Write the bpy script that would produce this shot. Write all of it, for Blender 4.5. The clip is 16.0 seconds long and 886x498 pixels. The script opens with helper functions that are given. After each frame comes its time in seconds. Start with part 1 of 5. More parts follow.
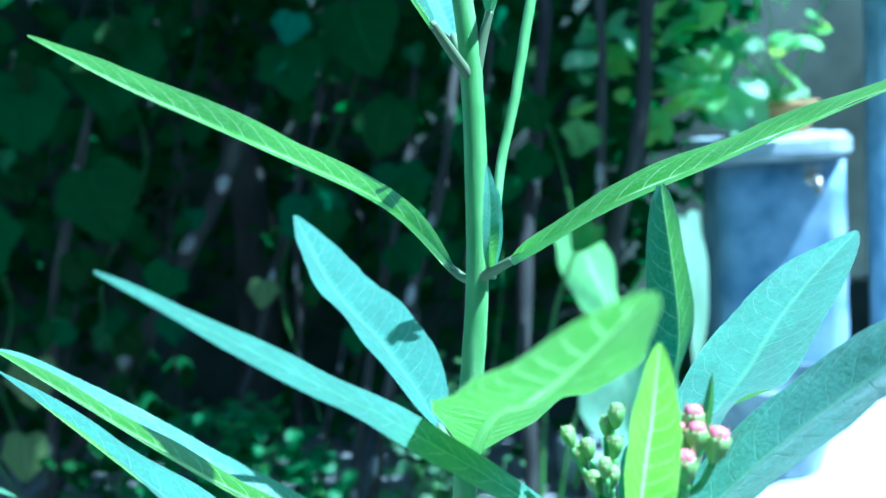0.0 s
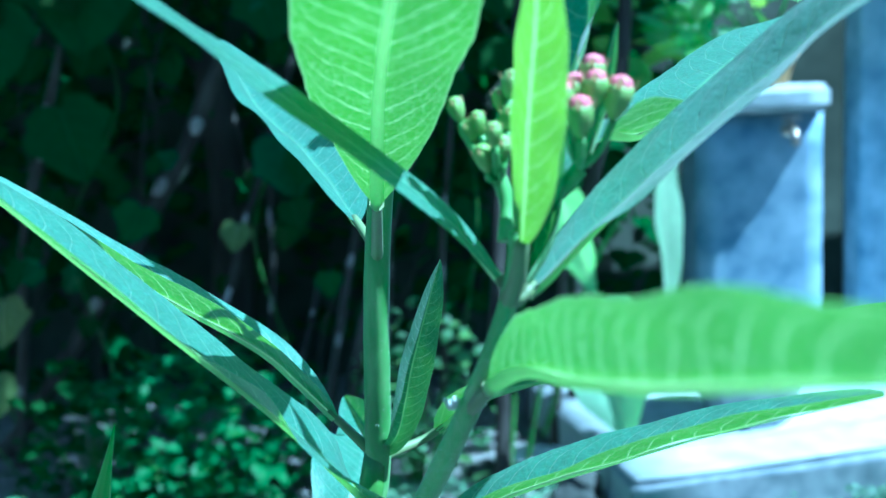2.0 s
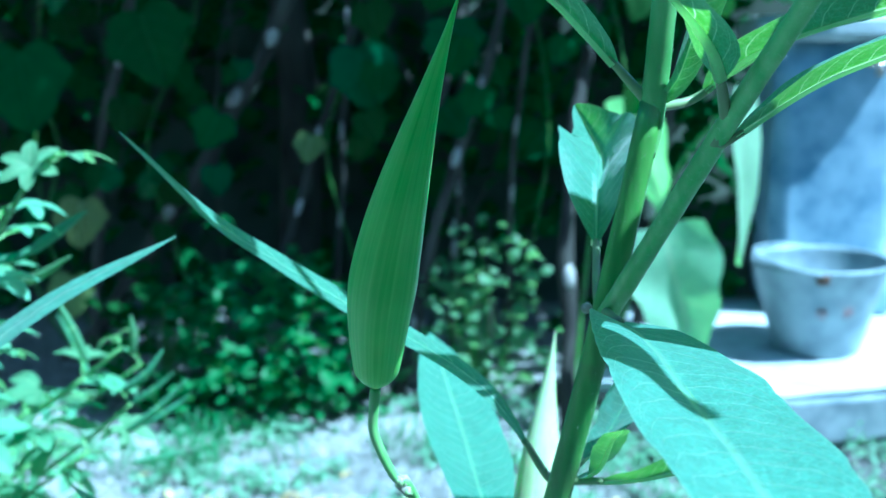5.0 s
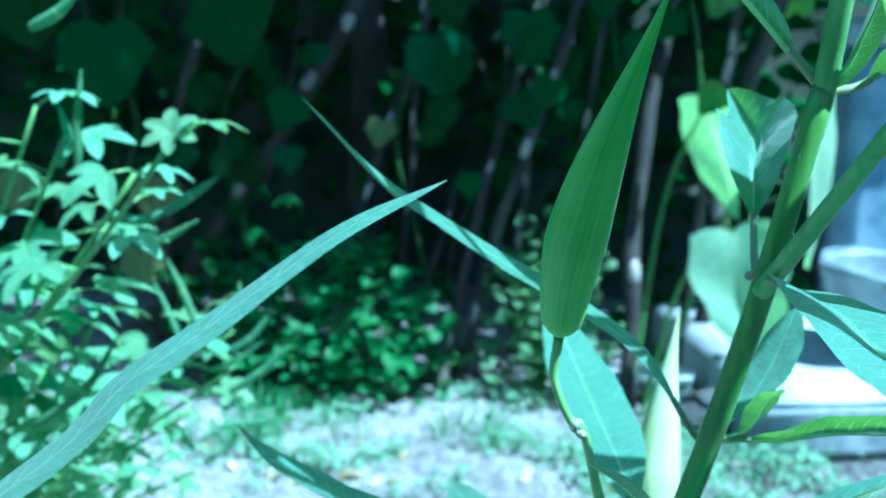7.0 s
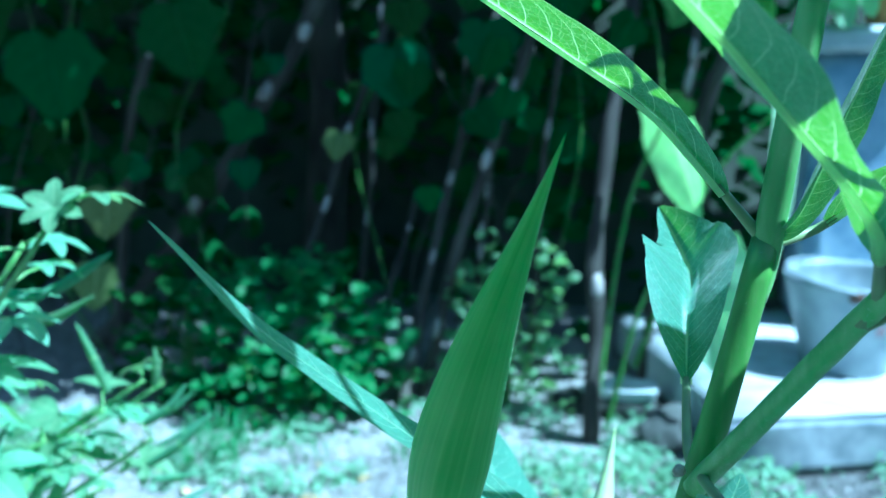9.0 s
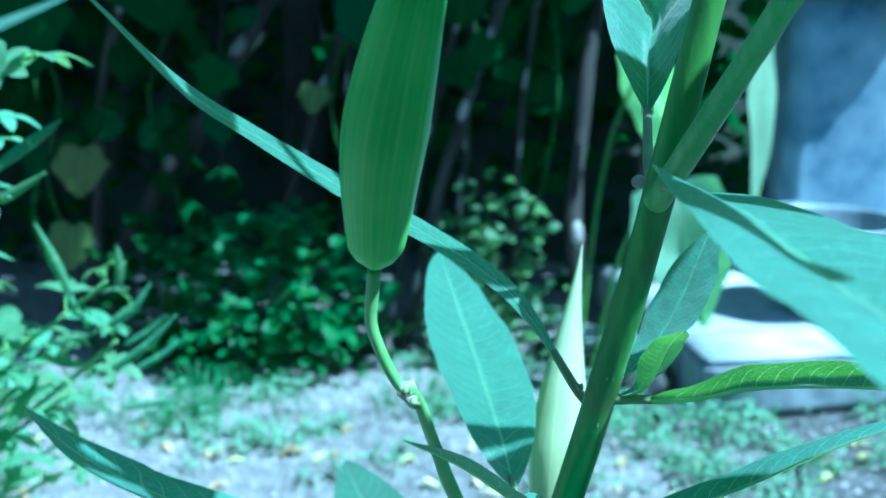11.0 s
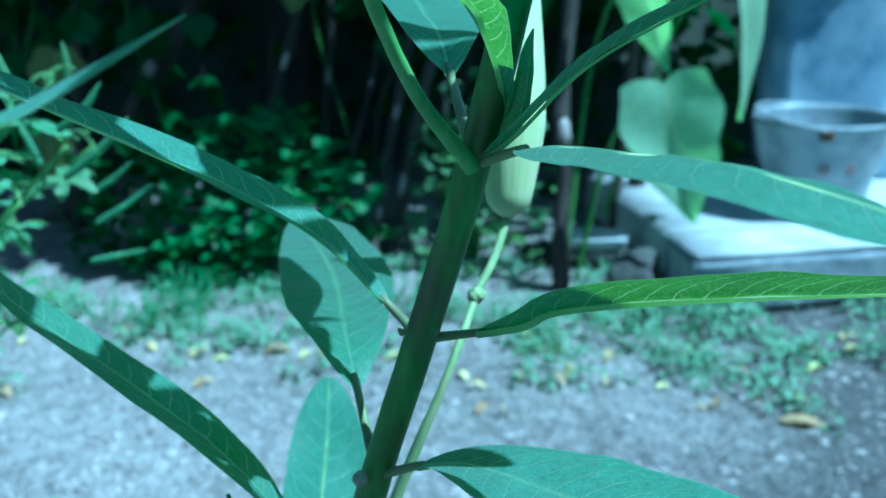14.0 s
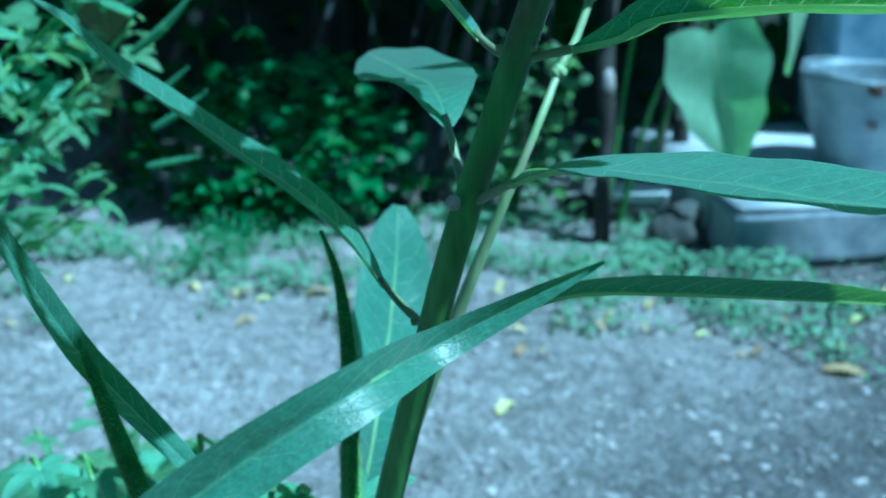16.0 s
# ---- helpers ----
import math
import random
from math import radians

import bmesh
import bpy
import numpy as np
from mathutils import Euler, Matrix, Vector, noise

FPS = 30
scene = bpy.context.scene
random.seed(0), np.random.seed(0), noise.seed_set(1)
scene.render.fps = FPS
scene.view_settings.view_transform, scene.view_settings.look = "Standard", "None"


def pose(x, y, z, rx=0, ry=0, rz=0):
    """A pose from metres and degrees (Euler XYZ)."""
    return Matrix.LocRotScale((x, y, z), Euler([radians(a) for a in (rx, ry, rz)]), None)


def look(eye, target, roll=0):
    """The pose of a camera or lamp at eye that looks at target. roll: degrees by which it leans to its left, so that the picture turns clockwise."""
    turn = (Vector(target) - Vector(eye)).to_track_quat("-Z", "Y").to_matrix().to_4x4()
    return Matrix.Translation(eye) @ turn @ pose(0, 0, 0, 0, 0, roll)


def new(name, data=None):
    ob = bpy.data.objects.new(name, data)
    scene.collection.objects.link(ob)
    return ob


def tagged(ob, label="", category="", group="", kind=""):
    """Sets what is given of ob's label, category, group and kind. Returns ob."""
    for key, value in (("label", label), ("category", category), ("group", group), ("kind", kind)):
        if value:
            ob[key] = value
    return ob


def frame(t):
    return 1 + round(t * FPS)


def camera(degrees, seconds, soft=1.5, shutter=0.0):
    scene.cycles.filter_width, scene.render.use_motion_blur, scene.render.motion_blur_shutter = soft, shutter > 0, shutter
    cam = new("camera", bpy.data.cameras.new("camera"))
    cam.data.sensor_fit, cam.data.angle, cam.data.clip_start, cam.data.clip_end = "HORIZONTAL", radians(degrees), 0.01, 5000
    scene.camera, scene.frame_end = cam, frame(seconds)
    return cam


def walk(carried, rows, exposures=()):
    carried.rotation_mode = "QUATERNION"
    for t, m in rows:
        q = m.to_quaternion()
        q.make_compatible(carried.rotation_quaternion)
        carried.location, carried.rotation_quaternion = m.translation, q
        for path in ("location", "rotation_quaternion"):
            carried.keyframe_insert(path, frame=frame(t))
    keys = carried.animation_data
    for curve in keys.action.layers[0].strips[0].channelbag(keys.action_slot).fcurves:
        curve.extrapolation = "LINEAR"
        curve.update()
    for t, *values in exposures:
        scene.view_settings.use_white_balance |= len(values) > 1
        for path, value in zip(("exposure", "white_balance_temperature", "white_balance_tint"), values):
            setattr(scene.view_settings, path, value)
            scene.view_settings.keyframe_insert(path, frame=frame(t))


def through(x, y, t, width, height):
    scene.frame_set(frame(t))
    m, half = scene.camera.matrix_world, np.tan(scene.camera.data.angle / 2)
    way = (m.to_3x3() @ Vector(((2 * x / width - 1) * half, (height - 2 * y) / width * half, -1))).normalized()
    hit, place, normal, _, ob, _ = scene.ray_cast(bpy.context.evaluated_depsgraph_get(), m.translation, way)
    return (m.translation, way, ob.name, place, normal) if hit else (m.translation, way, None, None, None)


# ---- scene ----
cam = camera(46.0, 16.0)
# a close lens focused on the plant
cam.data.dof.use_dof = True
cam.data.dof.focus_distance = 0.2
cam.data.dof.aperture_fstop = 25.0
PATH = [
    (0, (0.0201, -0.0106, 1.0886), (-0.1447, 1.9703, 0.8674), -3.82),
    (0.3, (0.0155, -0.0094, 1.0803), (-0.1566, 1.9692, 0.8441), -3.49),
    (0.5, (0.0165, -0.0066, 1.0725), (-0.1577, 1.9707, 0.8282), -3.29),
    (0.7, (0.0174, -0.0076, 1.0673), (-0.1543, 1.9691, 0.8161), -2.99),
    (1, (0.0248, -0.0072, 1.0671), (-0.1341, 1.9699, 0.8108), -2.32),
    (1.5, (0.0307, -0.0042, 1.0624), (-0.1031, 1.9731, 0.7931), -2.86),
    (2, (0.0305, 0.0033, 1.0457), (-0.0992, 1.9768, 0.7478), -2.80),
    (2.5, (0.0259, 0.0021, 1.0341), (-0.1037, 1.9732, 0.7213), -2.45),
    (3, (0.0186, 0.0037, 1.0203), (-0.1286, 1.9703, 0.6875), -2.09),
    (3.5, (0.0159, 0.0042, 1.0107), (-0.1528, 1.9655, 0.6571), -2.08),
    (4, (0.0066, -0.007, 0.9999), (-0.1797, 1.9505, 0.6347), -1.61),
    (4.5, (-0.0083, -0.0124, 0.9864), (-0.2152, 1.9379, 0.5943), -1.35),
    (7, (-0.0472, -0.0442, 0.9812), (-0.3789, 1.8826, 0.5601), 0.86),
    (7.5, (-0.0527, -0.0256, 0.9932), (-0.3995, 1.8984, 0.5715), 1.59),
    (8, (-0.0445, -0.0056, 1.0069), (-0.3884, 1.9193, 0.5868), 1.59),
    (8.5, (-0.0385, 0.0142, 1.0101), (-0.3414, 1.9464, 0.5918), 1.27),
    (11, (-0.0277, 0.0231, 0.9554), (-0.2649, 1.9513, 0.4804), -0.36),
    (11.5, (-0.0277, 0.0255, 0.9354), (-0.2603, 1.9479, 0.4351), -0.59),
    (12, (-0.0262, 0.0273, 0.9183), (-0.2554, 1.9421, 0.3883), -0.80),
    (12.5, (-0.0214, 0.0296, 0.9059), (-0.2477, 1.9374, 0.3501), -0.69),
    (13, (-0.0155, 0.0326, 0.8967), (-0.234, 1.9372, 0.3268), -0.84),
    (13.5, (-0.0137, 0.0361, 0.8843), (-0.2323, 1.9358, 0.2982), -1.36),
    (14, (-0.0161, 0.0353, 0.8695), (-0.2343, 1.931, 0.2704), -0.81),
    (14.5, (-0.0188, 0.0334, 0.8568), (-0.2314, 1.9248, 0.2423), -0.69),
    (15, (-0.0195, 0.0214, 0.8471), (-0.2742, 1.9026, 0.2178), -0.88),
    (15.5, (-0.0225, 0.0189, 0.8338), (-0.2925, 1.8951, 0.196), -0.59),
    (16, (-0.0266, 0.0097, 0.8186), (-0.3102, 1.8799, 0.1693), -0.31),
]
walk(cam, [(t, look(eye, target, roll)) for t, eye, target, roll in PATH],
     exposures=((0.0, 1.68, 3990, -5), (1.5, 1.28, 3880, -9), (3.5, 1.44, 3950, -11), (8.0, 1.54, 4070, -9), (12.5, 0.93, 3910, -14), (16.0, 0.50, 3910, -15)))

# ---- world, sun, exposure ----
TO_SUN = Vector((0.51, -0.13, 0.85)).normalized()
world = bpy.data.worlds.new("sky")
scene.world = world
world.use_nodes = True
wn = world.node_tree.nodes
sky = wn.new("ShaderNodeTexSky")
sky.sky_type = "NISHITA"
sky.sun_disc = False
sky.sun_elevation = math.asin(TO_SUN.z)
sky.sun_rotation = math.atan2(TO_SUN.x, TO_SUN.y)
world.node_tree.links.new(sky.outputs["Color"], wn["Background"].inputs["Color"])
wn["Background"].inputs["Strength"].default_value = 0.072
sun = new("sun", bpy.data.lights.new("sun", "SUN"))
sun.data.energy = 5.0
sun.data.angle = radians(0.53)
sun.data.color = (1.0, 0.96, 0.88)
sun.matrix_world = look(TO_SUN * 30, (0, 0, 0))


# ---- small tools ----
def mesh_object(name, bm, material, parent=None, label="", smooth=True):
    me = bpy.data.meshes.new(name)
    bm.normal_update()
    bm.to_mesh(me)
    bm.free()
    if smooth:
        for p in me.polygons:
            p.use_smooth = True
    me.materials.append(material)
    ob = new(name, me)
    if parent is not None:
        ob.parent = parent
    if label:
        ob["label"] = label
    return ob


def part(name, bm, material, parent, label="", smooth=True):
    return mesh_object(name, bm, material, parent, label, smooth)


def thing(name, place, label, category, group="", kind=""):
    ob = new(name)
    ob.location = place
    return tagged(ob, label, category, group, kind)


def local(parent, pts):
    """World points in the axes of an unturned thing."""
    o = parent.location if parent is not None else Vector((0, 0, 0))
    return [Vector(p) - o for p in pts]


def spline(pts, n):
    """n+1 points on a smooth curve through pts, evenly by length."""
    pts = [Vector(p) for p in pts]
    if len(pts) == 2:
        dense = [pts[0].lerp(pts[1], i / 40) for i in range(41)]
    else:
        ext = [2 * pts[0] - pts[1]] + pts + [2 * pts[-1] - pts[-2]]
        dense = []
        for i in range(1, len(ext) - 2):
            p0, p1, p2, p3 = ext[i - 1:i + 3]
            for k in range(16):
                t = k / 16
                dense.append(0.5 * (2 * p1 + (p2 - p0) * t + (2 * p0 - 5 * p1 + 4 * p2 - p3) * t * t + (3 * p1 - p0 - 3 * p2 + p3) * t ** 3))
        dense.append(pts[-1])
    run = [0.0]
    for a, b in zip(dense, dense[1:]):
        run.append(run[-1] + (b - a).length)
    out, j = [], 0
    for i in range(n + 1):
        d = run[-1] * i / n
        while j < len(run) - 2 and run[j + 1] < d:
            j += 1
        f = (d - run[j]) / max(run[j + 1] - run[j], 1e-9)
        out.append(dense[j].lerp(dense[j + 1], min(max(f, 0), 1)))
    return out


def tangents(line):
    n = len(line)
    return [(line[min(i + 1, n - 1)] - line[max(i - 1, 0)]).normalized() for i in range(n)]


def add_tube(bm, line, radii, sides=8, cap=True):
    """A round tube along line; radii: one number, a list, or a function of 0..1."""
    n = len(line)
    rad = radii if callable(radii) else (lambda u: radii[min(int(u * (n - 1) + 0.5), n - 1)]) if isinstance(radii, (list, tuple)) else (lambda u: radii)
    tan = tangents(line)
    side = tan[0].orthogonal().normalized()
    rings = []
    uvl = bm.loops.layers.uv.verify()
    for i, (p, t) in enumerate(zip(line, tan)):
        side = (side - t * side.dot(t)).normalized()
        up = t.cross(side)
        r = rad(i / (n - 1))
        rings.append([bm.verts.new(p + (side * math.cos(2 * math.pi * k / sides) + up * math.sin(2 * math.pi * k / sides)) * r) for k in range(sides)])
    for i in range(n - 1):
        for k in range(sides):
            a, b = rings[i], rings[i + 1]
            f = bm.faces.new((a[k], a[(k + 1) % sides], b[(k + 1) % sides], b[k]))
            for l, uv in zip(f.loops, ((k, i), (k + 1, i), (k + 1, i + 1), (k, i + 1))):
                l[uvl].uv = (uv[0] / sides, uv[1] / (n - 1))
    if cap:
        bm.faces.new(rings[0][::-1])
        bm.faces.new(rings[-1])
    return bm


def tube(line, radii, sides=8):
    return add_tube(bmesh.new(), line, radii, sides)


def lathe(profile, sides=24, centre=(0, 0, 0)):
    """A turned solid from (radius, height) pairs about the z axis."""
    bm = bmesh.new()
    c = Vector(centre)
    rings = []
    for r, z in profile:
        rings.append([bm.verts.new(c + Vector((r * math.cos(2 * math.pi * k / sides), r * math.sin(2 * math.pi * k / sides), z))) for k in range(sides)])
    for a, b in zip(rings, rings[1:]):
        for k in range(sides):
            bm.faces.new((a[k], a[(k + 1) % sides], b[(k + 1) % sides], b[k]))
    bm.faces.new(rings[0][::-1])
    bm.faces.new(rings[-1])
    bmesh.ops.recalc_face_normals(bm, faces=bm.faces)
    return bm


def rough_box(size, bevel=0.01, wobble=0.004, cuts=5, seed=0):
    """A block with worn, uneven edges, standing on z = 0."""
    bm = bmesh.new()
    bmesh.ops.create_cube(bm, size=1)
    bmesh.ops.scale(bm, verts=bm.verts, vec=size)
    bmesh.ops.translate(bm, verts=bm.verts, vec=(0, 0, size[2] / 2))
    bmesh.ops.bevel(bm, geom=bm.edges[:], offset=bevel, segments=2, affect="EDGES")
    bmesh.ops.subdivide_edges(bm, edges=[e for e in bm.edges if e.calc_length() > min(size) * 0.5], cuts=cuts, use_grid_fill=True)
    for v in bm.verts:
        v.co += noise.noise_vector(v.co * 9 + Vector((seed, 0, 0))) * wobble
    return bm


# ---- materials ----
def material(name):
    m = bpy.data.materials.new(name)
    m.use_nodes = True
    nt = m.node_tree
    return m, nt, nt.nodes["Principled BSDF"], nt.nodes["Material Output"]


def node(nt, kind, **inputs):
    n = nt.nodes.new(kind)
    for k, v in inputs.items():
        n.inputs[k.replace("_", " ")].default_value = v
    return n


def link(nt, a, b):
    nt.links.new(a, b)


def math_node(nt, op, a, b=None, clamp=False):
    n = nt.nodes.new("ShaderNodeMath")
    n.operation, n.use_clamp = op, clamp
    for i, v in enumerate((a, b)):
        if v is None:
            continue
        if isinstance(v, (int, float)):
            n.inputs[i].default_value = v
        else:
            nt.links.new(v, n.inputs[i])
    return n.outputs[0]


def ramp(nt, fac, stops):
    n = nt.nodes.new("ShaderNodeValToRGB")
    while len(n.color_ramp.elements) < len(stops):
        n.color_ramp.elements.new(0.5)
    for e, (p, c) in zip(n.color_ramp.elements, stops):
        e.position, e.color = p, (*c, 1) if len(c) == 3 else c
    nt.links.new(fac, n.inputs[0])
    return n.outputs["Color"]


def mix(nt, fac, a, b, mode="MIX"):
    n = nt.nodes.new("ShaderNodeMix")
    n.data_type, n.blend_type = "RGBA", mode
    for sock, v in ((n.inputs[0], fac), (n.inputs[6], a), (n.inputs[7], b)):
        if isinstance(v, (int, float)):
            sock.default_value = v
        elif isinstance(v, tuple):
            sock.default_value = (*v, 1)
        else:
            nt.links.new(v, sock)
    return n.outputs[2]


def tex(nt, kind, scale, detail=4.0, coords="Object", stretch=None):
    c = nt.nodes.new("ShaderNodeTexCoord")
    vec = c.outputs[coords]
    if stretch:
        m = nt.nodes.new("ShaderNodeMapping")
        m.inputs["Scale"].default_value = stretch
        nt.links.new(vec, m.inputs[0])
        vec = m.outputs[0]
    n = nt.nodes.new(kind)
    n.inputs["Scale"].default_value = scale
    if "Detail" in n.inputs:
        n.inputs["Detail"].default_value = detail
    nt.links.new(vec, n.inputs["Vector"])
    return n


def bump(nt, height, strength, distance):
    n = nt.nodes.new("ShaderNodeBump")
    n.inputs["Strength"].default_value, n.inputs["Distance"].default_value = strength, distance
    nt.links.new(height, n.inputs["Height"])
    return n.outputs[0]


def leaf_material(name, top, glow, vein, veins=13.0, through=0.45, rough=0.5, net=True, mottled=0.25, vary=0.12, sheen=0.0, shine=0.3, ribs=0.8):
    """A thin leaf: top colour, colour of light that comes through, and pale veins that run by its own UV."""
    m, nt, pb, out = material(name)
    uv = nt.nodes.new("ShaderNodeUVMap")
    sep = nt.nodes.new("ShaderNodeSeparateXYZ")
    link(nt, uv.outputs[0], sep.inputs[0])
    u = sep.outputs[0]
    signed = math_node(nt, "SUBTRACT", math_node(nt, "MULTIPLY", sep.outputs[1], 2.0), 1.0)
    v = math_node(nt, "ABSOLUTE", signed)
    half = math_node(nt, "MULTIPLY", math_node(nt, "GREATER_THAN", signed, 0.0), 0.45)
    warp = tex(nt, "ShaderNodeTexNoise", 150, 2)
    wob = math_node(nt, "MULTIPLY", math_node(nt, "SUBTRACT", warp.outputs["Fac"], 0.5), 0.6)
    bend = math_node(nt, "ADD", math_node(nt, "MULTIPLY", math_node(nt, "POWER", v, 1.4), 1.3), math_node(nt, "MULTIPLY", math_node(nt, "POWER", v, 9.0), 2.2))
    run = math_node(nt, "ADD", math_node(nt, "ADD", math_node(nt, "SUBTRACT", math_node(nt, "MULTIPLY", u, veins), bend), wob), half)
    saw = math_node(nt, "ABSOLUTE", math_node(nt, "SUBTRACT", math_node(nt, "FRACT", run), 0.5))
    side = math_node(nt, "SUBTRACT", 1.0, math_node(nt, "DIVIDE", saw, 0.04), True)
    side = math_node(nt, "MULTIPLY", side, math_node(nt, "SUBTRACT", 1.0, math_node(nt, "POWER", v, 14.0), True))
    rib = math_node(nt, "SUBTRACT", 1.0, math_node(nt, "DIVIDE", v, 0.085), True)
    lines = math_node(nt, "MAXIMUM", side, math_node(nt, "MULTIPLY", rib, 1.2))
    main_lines = lines
    if net:
        vec = nt.nodes.new("ShaderNodeMapping")
        vec.inputs["Scale"].default_value = (veins * 3.0, 14.0, 1)
        link(nt, uv.outputs[0], vec.inputs[0])
        vo = nt.nodes.new("ShaderNodeTexVoronoi")
        vo.feature = "DISTANCE_TO_EDGE"
        vo.inputs["Scale"].default_value = 1.0
        link(nt, vec.outputs[0], vo.inputs["Vector"])
        fine = math_node(nt, "MULTIPLY", math_node(nt, "SUBTRACT", 1.0, math_node(nt, "DIVIDE", vo.outputs["Distance"], 0.06), True), 0.32)
        lines = math_node(nt, "MAXIMUM", lines, fine)
        rim = math_node(nt, "MULTIPLY", math_node(nt, "SUBTRACT", v, 0.955, True), 10.0, True)
        lines = math_node(nt, "MAXIMUM", lines, rim)
    lines = math_node(nt, "MINIMUM", lines, 1.0)
    spots = tex(nt, "ShaderNodeTexNoise", 45, 6)
    fine_spots = tex(nt, "ShaderNodeTexNoise", 1500, 3)
    info = nt.nodes.new("ShaderNodeObjectInfo")
    hsv = nt.nodes.new("ShaderNodeHueSaturation")
    link(nt, math_node(nt, "ADD", 0.5 - vary * 0.12, math_node(nt, "MULTIPLY", info.outputs["Random"], vary * 0.24)), hsv.inputs["Hue"])
    shade = math_node(nt, "ADD", 1 - vary, math_node(nt, "MULTIPLY", info.outputs["Random"], 2 * vary))
    shade = math_node(nt, "MULTIPLY", shade, math_node(nt, "ADD", 1 - mottled, math_node(nt, "MULTIPLY", spots.outputs["Fac"], 2 * mottled)))
    puff = tex(nt, "ShaderNodeTexNoise", 330, 4)
    shade = math_node(nt, "MULTIPLY", shade, math_node(nt, "ADD", 0.7, math_node(nt, "MULTIPLY", puff.outputs["Fac"], 0.6)))
    shade = math_node(nt, "MULTIPLY", shade, math_node(nt, "ADD", 0.45, math_node(nt, "MULTIPLY", fine_spots.outputs["Fac"], 1.1)))
    link(nt, shade, hsv.inputs["Value"])
    link(nt, mix(nt, math_node(nt, "MULTIPLY", lines, ribs), top, vein), hsv.inputs["Color"])
    link(nt, hsv.outputs[0], pb.inputs["Base Color"])
    pb.inputs["Roughness"].default_value = rough
    pb.inputs["Sheen Weight"].default_value = sheen
    pb.inputs["Specular IOR Level"].default_value = shine
    pb.inputs["Sheen Roughness"].default_value = 0.5
    relief = math_node(nt, "ADD", math_node(nt, "MULTIPLY", main_lines, -0.2), math_node(nt, "ADD", math_node(nt, "MULTIPLY", spots.outputs["Fac"], 1.4), math_node(nt, "MULTIPLY", puff.outputs["Fac"], 0.9)))
    relief = math_node(nt, "ADD", relief, math_node(nt, "MULTIPLY", fine_spots.outputs["Fac"], 0.3))
    nrm = bump(nt, relief, 0.6, 0.00045)
    link(nt, nrm, pb.inputs["Normal"])
    tr = nt.nodes.new("ShaderNodeBsdfTranslucent")
    bright = tuple(min(1.0, 0.15 * a + 0.85 * b) for a, b in zip(glow, (0.72, 0.92, 0.46)))
    glow_mix = mix(nt, math_node(nt, "MULTIPLY", lines, 0.85 if net else ribs), glow, bright)
    deep = nt.nodes.new("ShaderNodeHueSaturation")
    link(nt, math_node(nt, "ADD", 1.25 - mottled, math_node(nt, "MULTIPLY", spots.outputs["Fac"], mottled)), deep.inputs["Value"])
    link(nt, glow_mix, deep.inputs["Color"])
    link(nt, deep.outputs[0], tr.inputs["Color"])
    ms = nt.nodes.new("ShaderNodeMixShader")
    link(nt, math_node(nt, "ADD", through, math_node(nt, "MULTIPLY", lines, 0.12)), ms.inputs[0])
    link(nt, pb.outputs[0], ms.inputs[1])
    link(nt, tr.outputs[0], ms.inputs[2])
    link(nt, ms.outputs[0], out.inputs[0])
    return m


def plain_material(name, dark, light, scale=40, rough=0.6, bump_size=0.001, detail=6, stretch=None, metal=0.0, strength=0.4, vary=0.0, coords="Object", subsurface=0.0):
    """A grained surface between two colours, with stains at a second, larger scale."""
    m, nt, pb, out = material(name)
    fine = tex(nt, "ShaderNodeTexNoise", scale, detail, coords, stretch)
    big = tex(nt, "ShaderNodeTexNoise", scale * 0.13, 4, coords)
    f = math_node(nt, "ADD", math_node(nt, "MULTIPLY", fine.outputs["Fac"], 0.6), math_node(nt, "MULTIPLY", big.outputs["Fac"], 0.4))
    col = ramp(nt, f, ((0.34, dark), (0.66, light)))
    if vary:
        info = nt.nodes.new("ShaderNodeObjectInfo")
        hsv = nt.nodes.new("ShaderNodeHueSaturation")
        link(nt, math_node(nt, "ADD", 1 - vary, math_node(nt, "MULTIPLY", info.outputs["Random"], 2 * vary)), hsv.inputs["Value"])
        link(nt, col, hsv.inputs["Color"])
        col = hsv.outputs[0]
    link(nt, col, pb.inputs["Base Color"])
    link(nt, bump(nt, f, strength, bump_size), pb.inputs["Normal"])
    pb.inputs["Roughness"].default_value = rough
    pb.inputs["Metallic"].default_value = metal
    if subsurface:
        pb.inputs["Subsurface Weight"].default_value = subsurface
        pb.inputs["Subsurface Radius"].default_value = (0.002, 0.004, 0.001)
    return m


def pod_material(name, dark, light):
    """Fine lengthwise stripes round a pod, with blotches and a waxy shine."""
    m, nt, pb, out = material(name)
    uv = nt.nodes.new("ShaderNodeUVMap")
    mp = nt.nodes.new("ShaderNodeMapping")
    mp.inputs["Scale"].default_value = (46, 1.6, 1)
    link(nt, uv.outputs[0], mp.inputs[0])
    st = nt.nodes.new("ShaderNodeTexNoise")
    st.inputs["Scale"].default_value, st.inputs["Detail"].default_value = 1.0, 3
    link(nt, mp.outputs[0], st.inputs["Vector"])
    bl = tex(nt, "ShaderNodeTexNoise", 70, 4)
    f = math_node(nt, "ADD", math_node(nt, "MULTIPLY", st.outputs["Fac"], 0.6), math_node(nt, "MULTIPLY", bl.outputs["Fac"], 0.4))
    link(nt, ramp(nt, f, ((0.33, dark), (0.66, light))), pb.inputs["Base Color"])
    link(nt, bump(nt, st.outputs["Fac"], 0.25, 0.0005), pb.inputs["Normal"])
    pb.inputs["Roughness"].default_value = 0.38
    pb.inputs["Subsurface Weight"].default_value = 0.55
    pb.inputs["Subsurface Radius"].default_value = (0.002, 0.004, 0.001)
    return m


